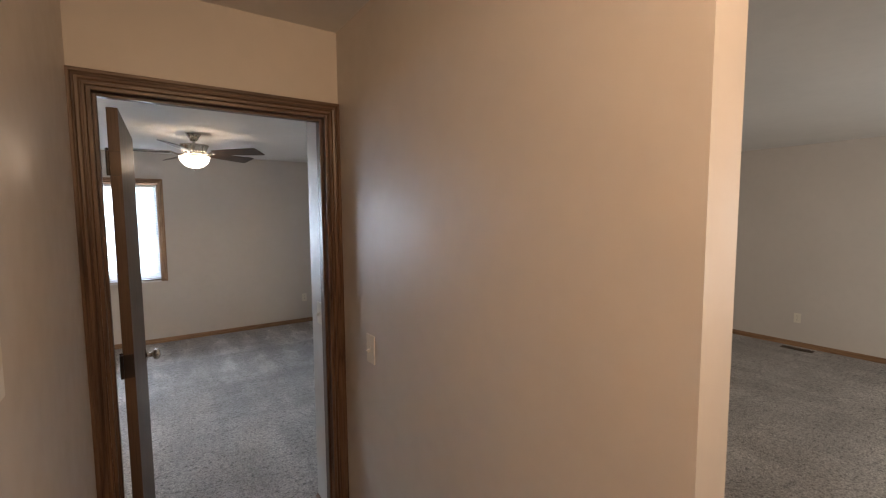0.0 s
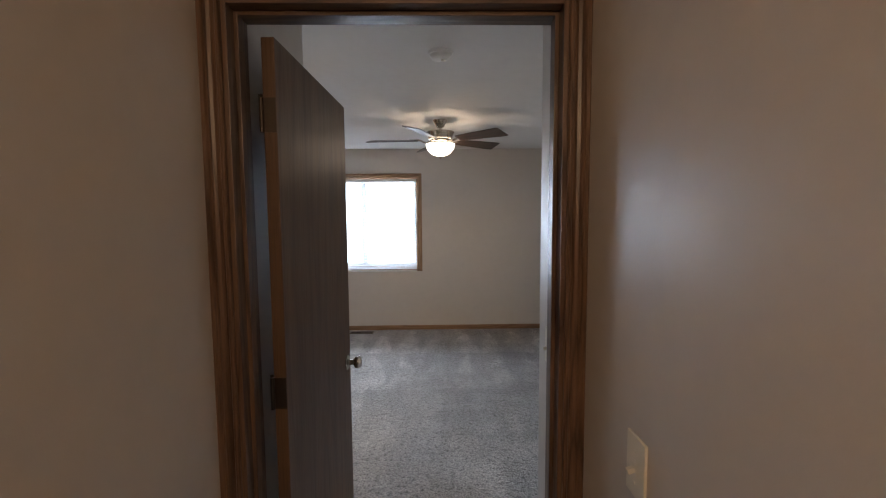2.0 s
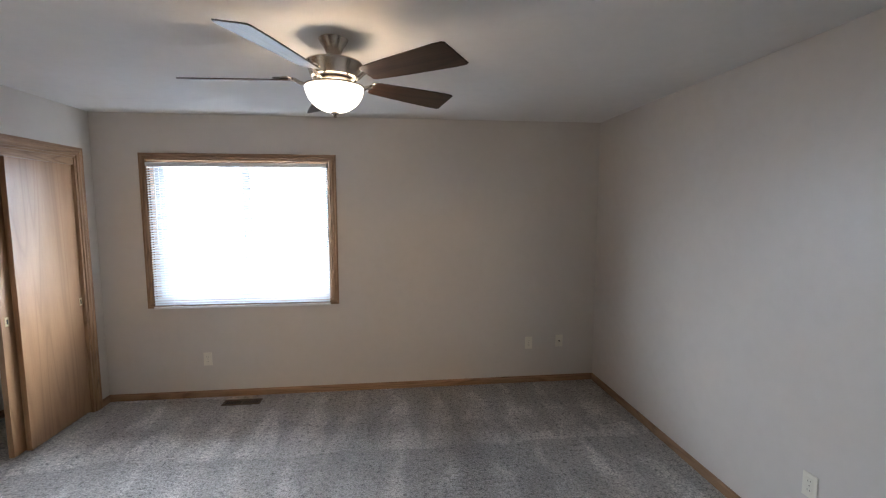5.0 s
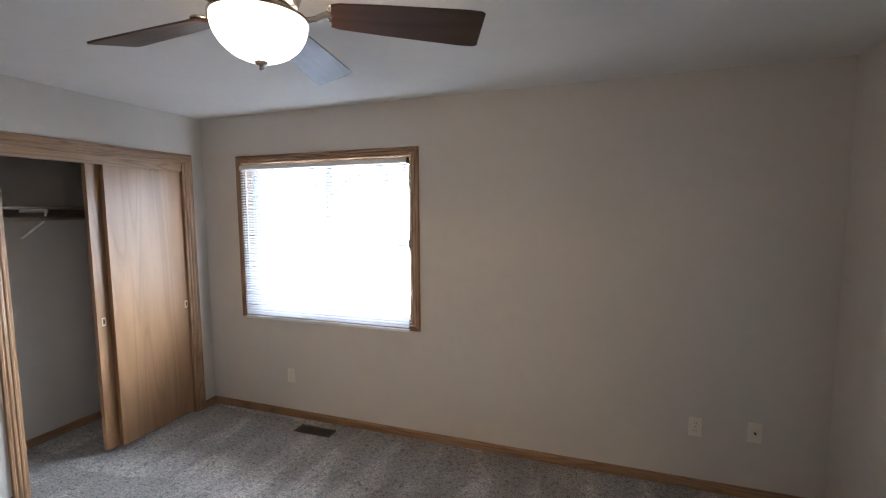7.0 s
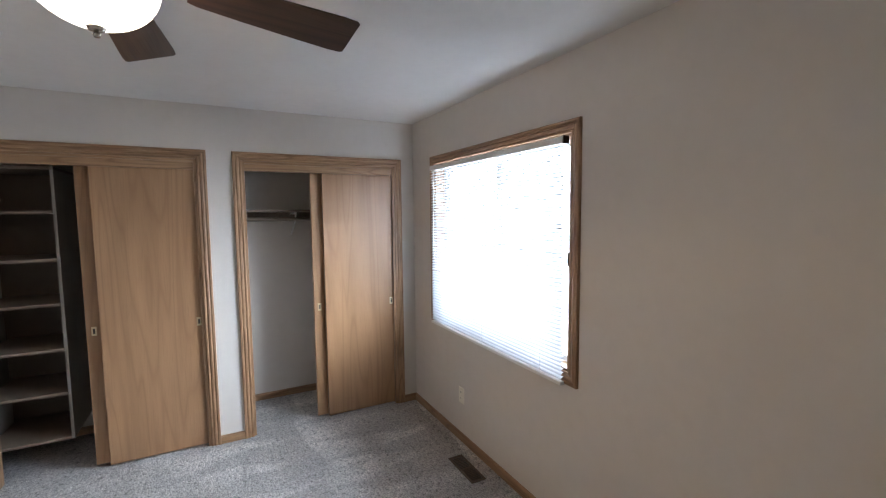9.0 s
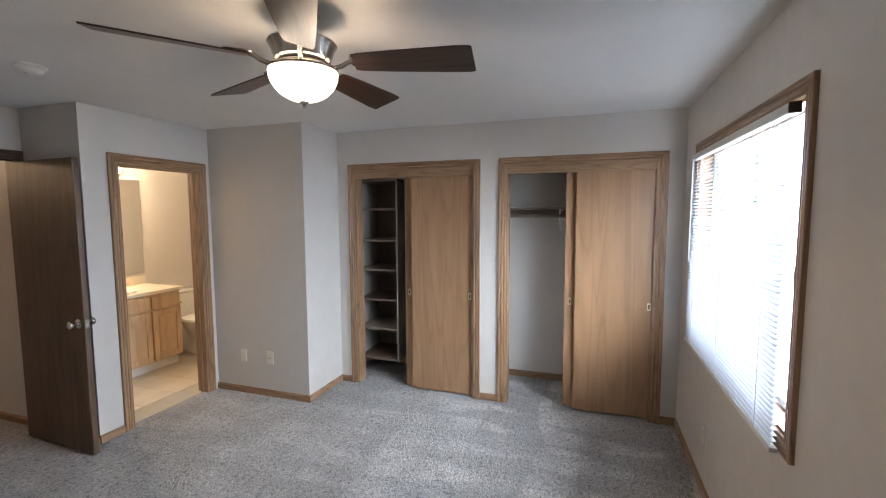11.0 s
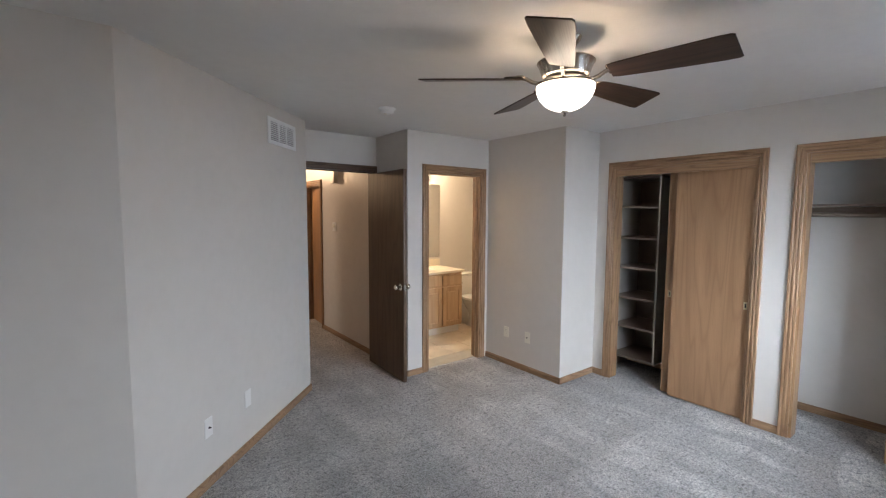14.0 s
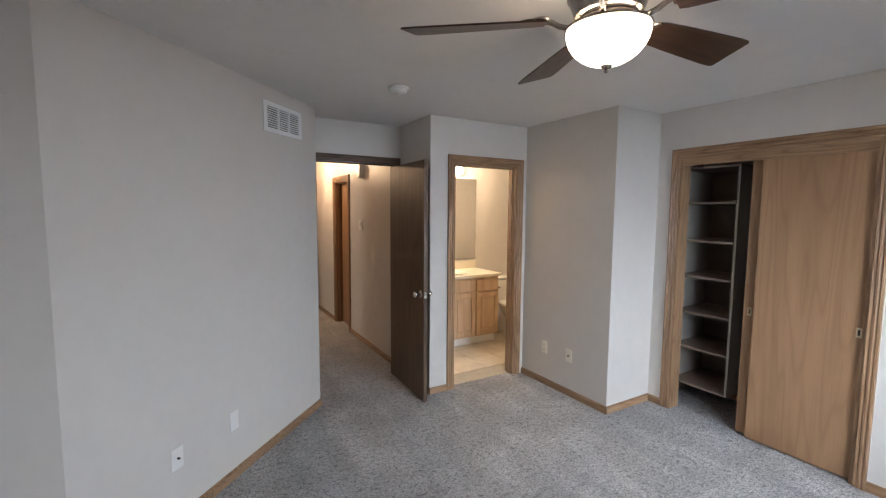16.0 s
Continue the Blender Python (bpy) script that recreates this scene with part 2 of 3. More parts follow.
BOWL = glowing("frosted_white_glass", (1.0, 0.90, 0.76), 5.0)
BATH_BULB = glowing("lit_opal_glass", (1.0, 0.86, 0.66), 9.0)
HALL_GLASS = glowing("lit_opal_hall_glass", (1.0, 0.82, 0.6), 3.0)
MIRROR = plain("silvered_mirror", (0.92, 0.93, 0.92), 0.02, 1.0, 0.0, 3, 0.0)
TILE = plain("beige_ceramic_tile", (0.62, 0.54, 0.43), 0.35, 0, 0.10, 6)
GROUT = plain("grey_beige_grout", (0.42, 0.37, 0.30), 0.8)
COUNTER = plain("cream_cultured_marble", (0.76, 0.68, 0.54), 0.22, 0, 0.05, 5)
PORCELAIN = plain("white_porcelain", (0.82, 0.80, 0.75), 0.12, 0, 0.02)
# ground colour lightened to stand in for overexposed daylight outdoors
PALE_GROUND = plain("pale_overexposed_ground", (0.42, 0.42, 0.38), 0.9, 0, 0.3, 3)
# emissive white for an added sheet that keeps the slat gaps bright
BACKDROP_GLOW = glowing("glowing_white_backdrop", (0.88, 0.94, 1.0), 0.95)

# ---- mesh helpers ----


def box(bm, x0, x1, y0, y1, z0, z1, bevel=0.0, seg=2):
    vs = [bm.verts.new((x, y, z)) for x in (x0, x1) for y in (y0, y1) for z in (z0, z1)]
    fs = [bm.faces.new([vs[i] for i in f]) for f in ((0, 1, 3, 2), (4, 6, 7, 5), (0, 4, 5, 1), (2, 3, 7, 6), (0, 2, 6, 4), (1, 5, 7, 3))]
    if bevel:
        es = list({e for f in fs for e in f.edges})
        bmesh.ops.bevel(bm, geom=es, offset=bevel, segments=seg, affect="EDGES", profile=0.6)
    return bm


def boxes(*args, bevel=0.0):
    bm = bmesh.new()
    for a in args:
        box(bm, *a, bevel=bevel)
    return bm


def lathe(profile, n=40, axis="z"):
    """A turned solid from (radius, height) points, bottom to top."""
    bm = bmesh.new()
    rings = []
    for r, h in profile:
        if r < 1e-5:
            rings.append([bm.verts.new((0, 0, h))])
        else:
            rings.append([bm.verts.new((r * math.cos(2 * math.pi * i / n), r * math.sin(2 * math.pi * i / n), h)) for i in range(n)])
    for a, b in zip(rings, rings[1:]):
        for i in range(n):
            j = (i + 1) % n
            if len(a) == 1 and len(b) == 1:
                continue
            if len(a) == 1:
                bm.faces.new((a[0], b[i], b[j]))
            elif len(b) == 1:
                bm.faces.new((a[i], a[j], b[0]))
            else:
                bm.faces.new((a[i], a[j], b[j], b[i]))
    if axis == "x":
        bm.transform(pose(0, 0, 0, 0, 90, 0))
    elif axis == "y":
        bm.transform(pose(0, 0, 0, -90, 0, 0))
    return bm


def tube(points, r, n=10):
    bm = bmesh.new()
    pts = [Vector(p) for p in points]
    rings = []
    for i, p in enumerate(pts):
        d = (pts[min(i + 1, len(pts) - 1)] - pts[max(i - 1, 0)]).normalized()
        side = d.cross(Vector((0, 0, 1)))
        side = side.normalized() if side.length > 1e-3 else Vector((1, 0, 0))
        up = side.cross(d)
        rings.append([bm.verts.new(p + r * (math.cos(a) * side + math.sin(a) * up)) for a in (2 * math.pi * k / n for k in range(n))])
    for a, b in zip(rings, rings[1:]):
        for i in range(n):
            bm.faces.new((a[i], a[(i + 1) % n], b[(i + 1) % n], b[i]))
    bm.faces.new(rings[0][::-1])
    bm.faces.new(rings[-1])
    return bm


def prism(points, z0, z1):
    bm = bmesh.new()
    lo = [bm.verts.new((x, y, z0)) for x, y in points]
    hi = [bm.verts.new((x, y, z1)) for x, y in points]
    n = len(points)
    bm.faces.new(lo[::-1])
    bm.faces.new(hi)
    for i in range(n):
        bm.faces.new((lo[i], lo[(i + 1) % n], hi[(i + 1) % n], hi[i]))
    return bm


def moved(bm, m):
    bm.transform(m)
    return bm


def finish(name, bm, material, smooth=False):
    bmesh.ops.recalc_face_normals(bm, faces=bm.faces)
    me = bpy.data.meshes.new(name)
    bm.to_mesh(me)
    bm.free()
    me.materials.append(material)
    if smooth:
        me.shade_smooth()
        me.set_sharp_from_angle(angle=radians(38))
    return me


def part(name, bm, material, parent, label="", smooth=False):
    ob = new(name, finish(name, bm, material, smooth))
    ob.parent = parent
    if label:
        ob["label"] = label
    return ob


def thing(name, label, category, m=None, group="", kind=""):
    ob = new(name)
    ob.empty_display_size = 0.1
    ob.matrix_world = m or Matrix()
    return tagged(ob, label, category, group, kind)


def setting(name, bm, material, label="", category=""):
    return tagged(new(name, finish(name, bm, material)), label, category, "", "structure")


def wall_bm(axis, face, back, a0, a1, z0, z1, holes=()):
    """A wall along x or y between two planes, with holes (a0, a1, z0, z1) through it."""
    bm = bmesh.new()
    cuts = sorted({a0, a1, *(h[0] for h in holes), *(h[1] for h in holes)})
    lo, hi = min(face, back), max(face, back)
    for p, q in zip(cuts, cuts[1:]):
        spans, base = [], z0
        for h in sorted((h for h in holes if h[0] <= p and h[1] >= q), key=lambda h: h[2]):
            spans.append((base, h[2]))
            base = h[3]
        spans.append((base, z1))
        for s, e in spans:
            if e - s > 1e-4:
                if axis == "x":
                    box(bm, p, q, lo, hi, s, e)
                else:
                    box(bm, lo, hi, p, q, s, e)
    bmesh.ops.remove_doubles(bm, verts=bm.verts, dist=1e-5)
    inner = {}
    for f in list(bm.faces):
        inner.setdefault(frozenset(f.verts), []).append(f)
    bmesh.ops.delete(bm, geom=[f for fs in inner.values() if len(fs) > 1 for f in fs], context="FACES")
    return bm


def on_wall(axis, face, sign):
    """Local (a, d, z) to the world: a along the wall, d out of its face."""
    if axis == "x":
        return Matrix(((1, 0, 0, 0), (0, sign, 0, face), (0, 0, 1, 0), (0, 0, 0, 1)))
    return Matrix(((0, sign, 0, face), (1, 0, 0, 0), (0, 0, 1, 0), (0, 0, 0, 1)))


CASING = ((0.0, 0.0), (0.0, 0.009), (0.004, 0.012), (0.012, 0.012), (0.015, 0.009), (0.019, 0.009), (0.024, 0.014), (0.034, 0.016),
          (0.040, 0.013), (0.044, 0.013), (0.049, 0.018), (0.060, 0.018), (0.063, 0.015), (0.063, 0.0))


def casing(parent, m, a0, a1, z0, z1, axis, sill=False, width=0.063, dark=False):
    """Moulded oak casing round an opening, mitred at the corners."""
    k = width / 0.063
    across, upright = ((DARK_X if axis == "x" else DARK_Y), DARK_Z) if dark else ((OAK_X if axis == "x" else OAK_Y), OAK_Z)
    prof = [(u * k, v) for u, v in CASING]
    runs = [("casing", [((a0 - u, v, (z0 - u) if sill else z0), (a0 - u, v, z1 + u)) for u, v in prof], upright),
            ("casing", [((a1 + u, v, (z0 - u) if sill else z0), (a1 + u, v, z1 + u)) for u, v in prof], upright),
            ("casing", [((a0 - u, v, z1 + u), (a1 + u, v, z1 + u)) for u, v in prof], across)]
    if sill:
        runs.append(("casing", [((a0 - u, v, z0 - u), (a1 + u, v, z0 - u)) for u, v in prof], across))
    for name, pairs, mat in runs:
        bm = bmesh.new()
        lo = [bm.verts.new(p) for p, q in pairs]
        hi = [bm.verts.new(q) for p, q in pairs]
        for i in range(len(lo) - 1):
            bm.faces.new((lo[i], lo[i + 1], hi[i + 1], hi[i]))
        bm.faces.new(lo)
        bm.faces.new(hi[::-1])
        part(name, moved(bm, m), mat, parent)


BASE_H = 0.060
BASE_PROFILE = ((0.0, 0.0), (0.013, 0.0), (0.013, 0.045), (0.011, 0.050), (0.007, 0.053), (0.005, 0.060), (0.0, 0.060))


def baseboard(p, q, side, mat):
    """A length of oak baseboard along p to q on the wall's face; side: the unit way out of the wall."""
    bm = bmesh.new()
    s = Vector((*side, 0))
    lo = [bm.verts.new(Vector((*p, 0)) + s * d + Vector((0, 0, z))) for d, z in BASE_PROFILE]
    hi = [bm.verts.new(Vector((*q, 0)) + s * d + Vector((0, 0, z))) for d, z in BASE_PROFILE]
    n = len(lo)
    for i in range(n):
        bm.faces.new((lo[i], lo[(i + 1) % n], hi[(i + 1) % n], hi[i]))
    bm.faces.new(lo)
    bm.faces.new(hi[::-1])
    return setting("baseboard", bm, mat, "low oak baseboard along the carpet", "baseboard")


# ---- the plan ----
H = 2.44
XW, YN, XE = -1.630, 6.65, 2.725
XCOL, YCOL, YB = -1.092, 3.658, 2.626
XS, XA, YA = -0.025, 0.876, 2.372
JX, JY = 2.222, 3.755
YH, YD = 1.888, 2.003
HW, HE = -0.045, 0.868
T = 0.115
HEND = 0.345
LX, LY0 = 6.65, -1.9

ED = (0.003, 0.817, 0.0, 2.084)
BD = (-0.985, -0.262, 0.0, 2.060)
C1 = (3.840, 5.012, 0.0, 2.068)
C2 = (5.298, 6.470, 0.0, 2.068)
WIN = (-1.203, 0.265, 0.872, 2.054)
HD = (-0.255, 0.345, 0.0, 2.03)

setting("floor", boxes((-2.4, LX, LY0, YN, -0.15, 0.0)), CARPET, "grey-beige cut-pile carpet with vacuum strokes", "carpet")
setting("ceiling", boxes((-3.2, LX + T, LY0 - T, YN + 0.2, H, H + 0.15)), CEIL, "white lightly textured ceiling", "ceiling")
setting("ground", boxes((-400, 400, -400, 400, -3.3, -3.0)), PALE_GROUND, "added ground outside, coloured pale for overexposed daylight", "ground")
setting("backdrop", boxes((-60, 60, 24, 24.2, -3, 30)), BACKDROP_GLOW, "added glowing white sheet standing for the bright outdoors", "backdrop")
WL = "warm greige eggshell painted wall"
setting("wall_north", wall_bm("x", YN, YN + 0.16, -2.45, XE + T, 0, H, [WIN]), WALL, WL, "wall")
setting("wall_east", wall_bm("y", XE, XE + T, JY - T, YN, 0, H), WALL, WL, "wall")
setting("wall_closets", wall_bm("y", XW, XW - T, YCOL, YN, 0, H, [C1, C2]), WALL, WL, "wall")
setting("wall_closet_back", wall_bm("y", -2.30, -2.42, YCOL - 0.115, YN, 0, H), WALL, WL, "wall")
setting("wall_closet_divider", wall_bm("x", 5.10, 5.19, -2.30, XW - T, 0, H), WALL, WL, "wall")
setting("wall_chase", boxes((-3.0, XCOL, YB - T, YCOL, 0, H)), WALL, WL, "wall")
setting("wall_bathroom_door", wall_bm("x", YB, YB - T, XCOL, XS, 0, H, [BD]), WALL, WL, "wall")
setting("wall_alcove_west", wall_bm("y", XS, XS - T, YH, YB - T, 0, H), WALL, WL, "wall")
setting("wall_entry", wall_bm("x", YH, YD, XS, XA, 0, H, [ED]), WALL, WL, "wall")
setting("wall_diagonal", prism([(XA, YH + 0.001), (XA, YA), (JX, JY), (XE, JY), (XE, JY - T), (JX + 0.05, JY - T), (XA + T, YA - 0.05), (XA + T, YH + 0.001)], 0, H), WALL, WL, "wall")
setting("wall_hall_west", wall_bm("y", HW, XS - T, LY0, YH, 0, H, [HD]), WALL, WL, "wall")
setting("wall_hall_east", wall_bm("y", HE, HE + 0.11, HEND, YH, 0, H), WALL, WL, "wall")
setting("wall_living_far", wall_bm("y", LX, LX + T, LY0, JY, 0, H), WALL, WL, "wall")
setting("wall_living_north", wall_bm("x", JY - T - 0.01, JY - T + 0.1, XE + T, LX, 0, H), WALL, WL, "wall")
setting("wall_south", wall_bm("x", LY0, LY0 - T, -3.1, LX + T, 0, H), WALL, WL, "wall")
HE2 = (0.03, 0.75, 0.0, 2.06)
setting("wall_hall_end", wall_bm("x", -1.25, -1.365, HW, HE + 0.11, 0, H, [HE2]), WALL, WL, "wall")
setting("wall_bathroom_south", wall_bm("x", 1.12, 1.02, -3.0, XS - T, 0, H), WALL, WL, "wall")
setting("wall_bathroom_west", wall_bm("y", -3.0, -3.1, LY0, YB, 0, H), WALL, WL, "wall")

for p, q, s, m in (((XW, YN), (XE, YN), (0, -1), OAK_X), ((XE, JY), (XE, YN), (-1, 0), OAK_Y), ((JX, JY), (XE, JY), (0, 1), OAK_X),
                   ((XA, YA), (JX, JY), (-0.7165, 0.6976), OAK_X), ((XA, YD), (XA, YA), (-1, 0), OAK_Y),
                   ((XS, YD), (XS, YB), (1, 0), OAK_Y), ((-0.199, YB), (XS, YB), (0, 1), OAK_X),
                   ((XCOL, YB), (XCOL, YCOL + 0.013), (1, 0), OAK_Y), ((XW, YCOL), (XCOL + 0.013, YCOL), (0, 1), OAK_X),
                   ((XW, YCOL), (XW, 3.777), (1, 0), OAK_Y), ((XW, 5.075), (XW, 5.235), (1, 0), OAK_Y), ((XW, 6.533), (XW, YN), (1, 0), OAK_Y),
                   ((-2.30, 5.19), (-2.30, YN), (1, 0), OAK_Y), ((-2.30, YCOL), (-2.30, 5.10), (1, 0), OAK_Y), ((-2.30, YN), (XW - T, YN), (0, -1), OAK_X),
                   ((HW, 0.408), (HW, YH), (1, 0), OAK_Y), ((HW, LY0), (HW, -0.318), (1, 0), OAK_Y), ((HE, HEND), (HE, YH), (-1, 0), OAK_Y),
                   ((LX, LY0), (LX, JY - T), (-1, 0), OAK_Y), ((HW, LY0), (LX, LY0), (0, 1), OAK_X)):
    baseboard(p, q, s, m)


# ---- door frames ----


def jamb(parent, axis, hole, f0, f1, stop=True, dark=False, t=0.018):
    """Oak lining of an opening with a door stop."""
    a0, a1, z0, z1 = hole
    across, upright = ((DARK_X if axis == "x" else DARK_Y), DARK_Z) if dark else ((OAK_X if axis == "x" else OAK_Y), OAK_Z)
    lo, hi = min(f0, f1) - 0.002, max(f0, f1) + 0.002
    mid = (lo + hi) / 2
    side = [(a0 - 0.001, a0 + t, lo, hi, z0, z1), (a1 - t, a1 + 0.001, lo, hi, z0, z1), (a0 + t, a1 - t, lo, hi, z1 - t, z1 + 0.001)]
    stops = [(a0 + t, a0 + t + 0.011, mid - 0.022, mid + 0.012, z0, z1 - t), (a1 - t - 0.011, a1 - t, mid - 0.022, mid + 0.012, z0, z1 - t),
             (a0 + t + 0.011, a1 - t - 0.011, mid - 0.022, mid + 0.012, z1 - t - 0.011, z1 - t)]
    for name, items in (("jamb", side), ("door_stop", stops if stop else [])):
        for i, (p, q, l, h, b, e) in enumerate(items):
            bm = boxes((p, q, l, h, b, e) if axis == "x" else (l, h, p, q, b, e), bevel=0.0015)
            part(name, bm, upright if i < 2 else across, parent)


ef = thing("door_frame_1", "stained oak door frame with moulded casing", "door frame", kind="structure")
jamb(ef, "x", ED, YH, YD, dark=True, t=0.012)
casing(ef, on_wall("x", YH, -1), *ED, "x", width=0.051, dark=True)
casing(ef, on_wall("x", YD, 1), *ED, "x", width=0.051, dark=True)
bf = thing("door_frame_2", "stained oak frame of the bathroom doorway", "door frame", kind="structure")
jamb(bf, "x", BD, YB - T, YB)
casing(bf, on_wall("x", YB, 1), *BD, "x")
hf = thing("door_frame_3", "stained oak door frame in the hall wall", "door frame", kind="structure")
jamb(hf, "y", HD, XS - T, HW)
casing(hf, on_wall("y", HW, 1), *HD, "y")
hf2 = thing("door_frame_4", "stained oak door frame at the hall end", "door frame", kind="structure")
jamb(hf2, "x", HE2, -1.365, -1.25, dark=True)
casing(hf2, on_wall("x", -1.25, 1), *HE2, "x", dark=True)
for i, c in enumerate((C1, C2)):
    cf = thing("closet_frame_%d" % (i + 1), "golden oak frame of a sliding-door closet", "door frame", kind="structure")
    jamb(cf, "y", c, XW - T, XW, stop=False)
    casing(cf, on_wall("y", XW, 1), *c, "y")
    part("fascia", boxes((XW - 0.018, XW - 0.004, c[0] + 0.018, c[1] - 0.018, c[3] - 0.072, c[3] - 0.018), bevel=0.002), OAK_Y, cf)
    part("track", boxes((XW - 0.10, XW - 0.02, c[0] + 0.018, c[1] - 0.018, c[3] - 0.036, c[3] - 0.0185)), BRONZE, cf)
    part("fascia_return", boxes((XW - 0.107, XW - 0.101, c[0] + 0.018, c[1] - 0.018, c[3] - 0.06, c[3] - 0.0185)), OAK_Y, cf)


def knob_bm(side):
    bm = lathe([(0, 0), (0.032, 0), (0.033, 0.003), (0.028, 0.007), (0.013, 0.009), (0.011, 0.026), (0.014, 0.031), (0.024, 0.036), (0.028, 0.046), (0.026, 0.056), (0.017, 0.063), (0, 0.065)], 28)
    return moved(bm, pose(0, 0, 0, -90 * side, 0, 0))


def hinged_door(name, label, width, height, m, material, knobs=True):
    """A flush door: origin at the hinge's foot, the leaf along +x, its faces at y = 0 and y = -0.035."""
    d = thing(name, label, "door", m)
    slab = part("slab", boxes((0.002, width, -0.035, 0.0, 0.012, height), bevel=0.002), material, d)
    for z in (0.28, 1.085, height - 0.2):
        h = part("hinge", tube([(0, 0.004, z - 0.045), (0, 0.004, z + 0.045)], 0.006), BRONZE, d, "dark bronze butt hinge", True)
        part("hinge_leaf", boxes((0.0005, 0.0019, -0.034, 0.002, z - 0.045, z + 0.045)), BRONZE, h)
        part("hinge_tip", moved(lathe([(0, -0.004), (0.0055, -0.001), (0.0065, 0.003), (0, 0.006)], 12), pose(0, 0.004, z + 0.049)), BRONZE, h)
    if knobs:
        for s, y in ((1, 0.0), (-1, -0.035)):
            part("door_knob", moved(knob_bm(s), pose(width - 0.06, y, 0.93)), NICKEL, d, "brushed nickel round knob", True)
        part("latch_plate", boxes((width, width + 0.0015, -0.030, -0.005, 0.90, 0.96)), NICKEL, d)
        part("latch_bolt", boxes((width + 0.0015, width + 0.011, -0.024, -0.011, 0.922, 0.938), bevel=0.002), NICKEL, d)
    return d


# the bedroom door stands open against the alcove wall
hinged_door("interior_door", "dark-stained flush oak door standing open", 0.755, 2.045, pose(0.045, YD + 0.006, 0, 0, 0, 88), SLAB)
hinged_door("interior_door", "flush oak hall door standing ajar", 0.555, 2.0, pose(-0.085, 0.322, 0, 0, 0, 265), PANEL, False)


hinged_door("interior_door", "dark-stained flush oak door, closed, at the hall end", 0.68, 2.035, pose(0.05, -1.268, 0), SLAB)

# ---- sliding closet doors ----


def sliding_door(y0, y1, x, pulls):
    d = thing("closet_sliding_door", "golden oak veneer sliding closet door", "closet door", pose(x, (y0 + y1) / 2, 0), "sliding closet doors")
    w = (y1 - y0) / 2
    part("panel", boxes((-0.035, 0, -w, w, 0.014, 2.028), bevel=0.0015), PANEL, d)
    for y in pulls:
        p = part("pull", boxes((0.0005, 0.003, y - 0.014, y + 0.014, 0.895, 0.955), bevel=0.001), BRASS, d, "recessed antique brass pull")
        # dark slip on the plate, painting the shade of the hollow cup
        part("pull_cup", boxes((0.0031, 0.0038, y - 0.0055, y + 0.0055, 0.908, 0.942)), RECESS_SHADE, p)
    return d


for (a0, a1, _, _) in (C1, C2):
    mid = a0 + 0.018 + (a1 - a0 - 0.036) / 2
    sliding_door(mid - 0.012, a1 - 0.019, XW - 0.022, (0.272,))
    sliding_door(mid - 0.095, a1 - 0.10, XW - 0.066, (-0.249,))

# ---- window, blind ----
wx0, wx1, wz0, wz1 = WIN
win = thing("window_1", "white vinyl sliding window with two panes", "window", kind="structure")
for n, b in (("window_frame", (wx0, wx1, YN + 0.075, YN + 0.14, wz0, wz0 + 0.045)), ("window_frame", (wx0, wx1, YN + 0.075, YN + 0.14, wz1 - 0.045, wz1)),
             ("window_frame", (wx0, wx0 + 0.045, YN + 0.075, YN + 0.14, wz0 + 0.045, wz1 - 0.045)), ("window_frame", (wx1 - 0.045, wx1, YN + 0.075, YN + 0.14, wz0 + 0.045, wz1 - 0.045)),
             ("meeting_rail", (-0.49, -0.425, YN + 0.085, YN + 0.13, wz0 + 0.045, wz1 - 0.045)),
             ("sash_rail", (wx0 + 0.045, wx0 + 0.085, YN + 0.085, YN + 0.12, wz0 + 0.045, wz1 - 0.045))):
    part(n, boxes(b, bevel=0.003), VINYL, win)
for a, b in ((wx0 + 0.085, -0.49), (-0.425, wx1 - 0.045)):
    pane = part("pane", boxes((a, b, YN + 0.103, YN + 0.108, wz0 + 0.045, wz1 - 0.045)), GLASS, win)
    pane.visible_shadow = False
for b in ((wx0 + 0.0005, wx0 + 0.014, YN - 0.001, YN + 0.075, wz0 + 0.014, wz1 - 0.014), (wx1 - 0.014, wx1 - 0.0005, YN - 0.001, YN + 0.075, wz0 + 0.014, wz1 - 0.014),
          (wx0 + 0.0005, wx1 - 0.0005, YN - 0.001, YN + 0.075, wz1 - 0.014, wz1 - 0.0005), (wx0 + 0.0005, wx1 - 0.0005, YN - 0.001, YN + 0.075, wz0 + 0.0005, wz0 + 0.014)):
    part("jamb", boxes(b), OAK_X, win)
casing(win, on_wall("x", YN, -1), *WIN, "x", sill=True)

blind = thing("window_blind", "white vinyl mini blind lowered over the window", "blind")
bx0, bx1, by = wx0 + 0.006, wx1 - 0.006, YN - 0.036
part("headrail", boxes((bx0, bx1, by - 0.016, by + 0.016, wz1 - 0.050, wz1 - 0.016), bevel=0.003), WHITE_METAL, blind)
zt, zb = wz1 - 0.062, 0.826
nsl = 56
slat = bmesh.new()
prof = [(-0.0125 + 0.025 * i / 4, 0.0022 * (1 - ((i - 2) / 2) ** 2)) for i in range(5)]
tilt = radians(-30)
for x in (bx0 + 0.004, bx1 - 0.004):
    for u, v in prof:
        slat.verts.new((x, u * math.cos(tilt) + v * math.sin(tilt), -u * math.sin(tilt) + v * math.cos(tilt)))
slat.verts.ensure_lookup_table()
for i in range(4):
    slat.faces.new([slat.verts[k] for k in (i, i + 1, i + 6, i + 5)])
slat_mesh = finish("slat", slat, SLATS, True)
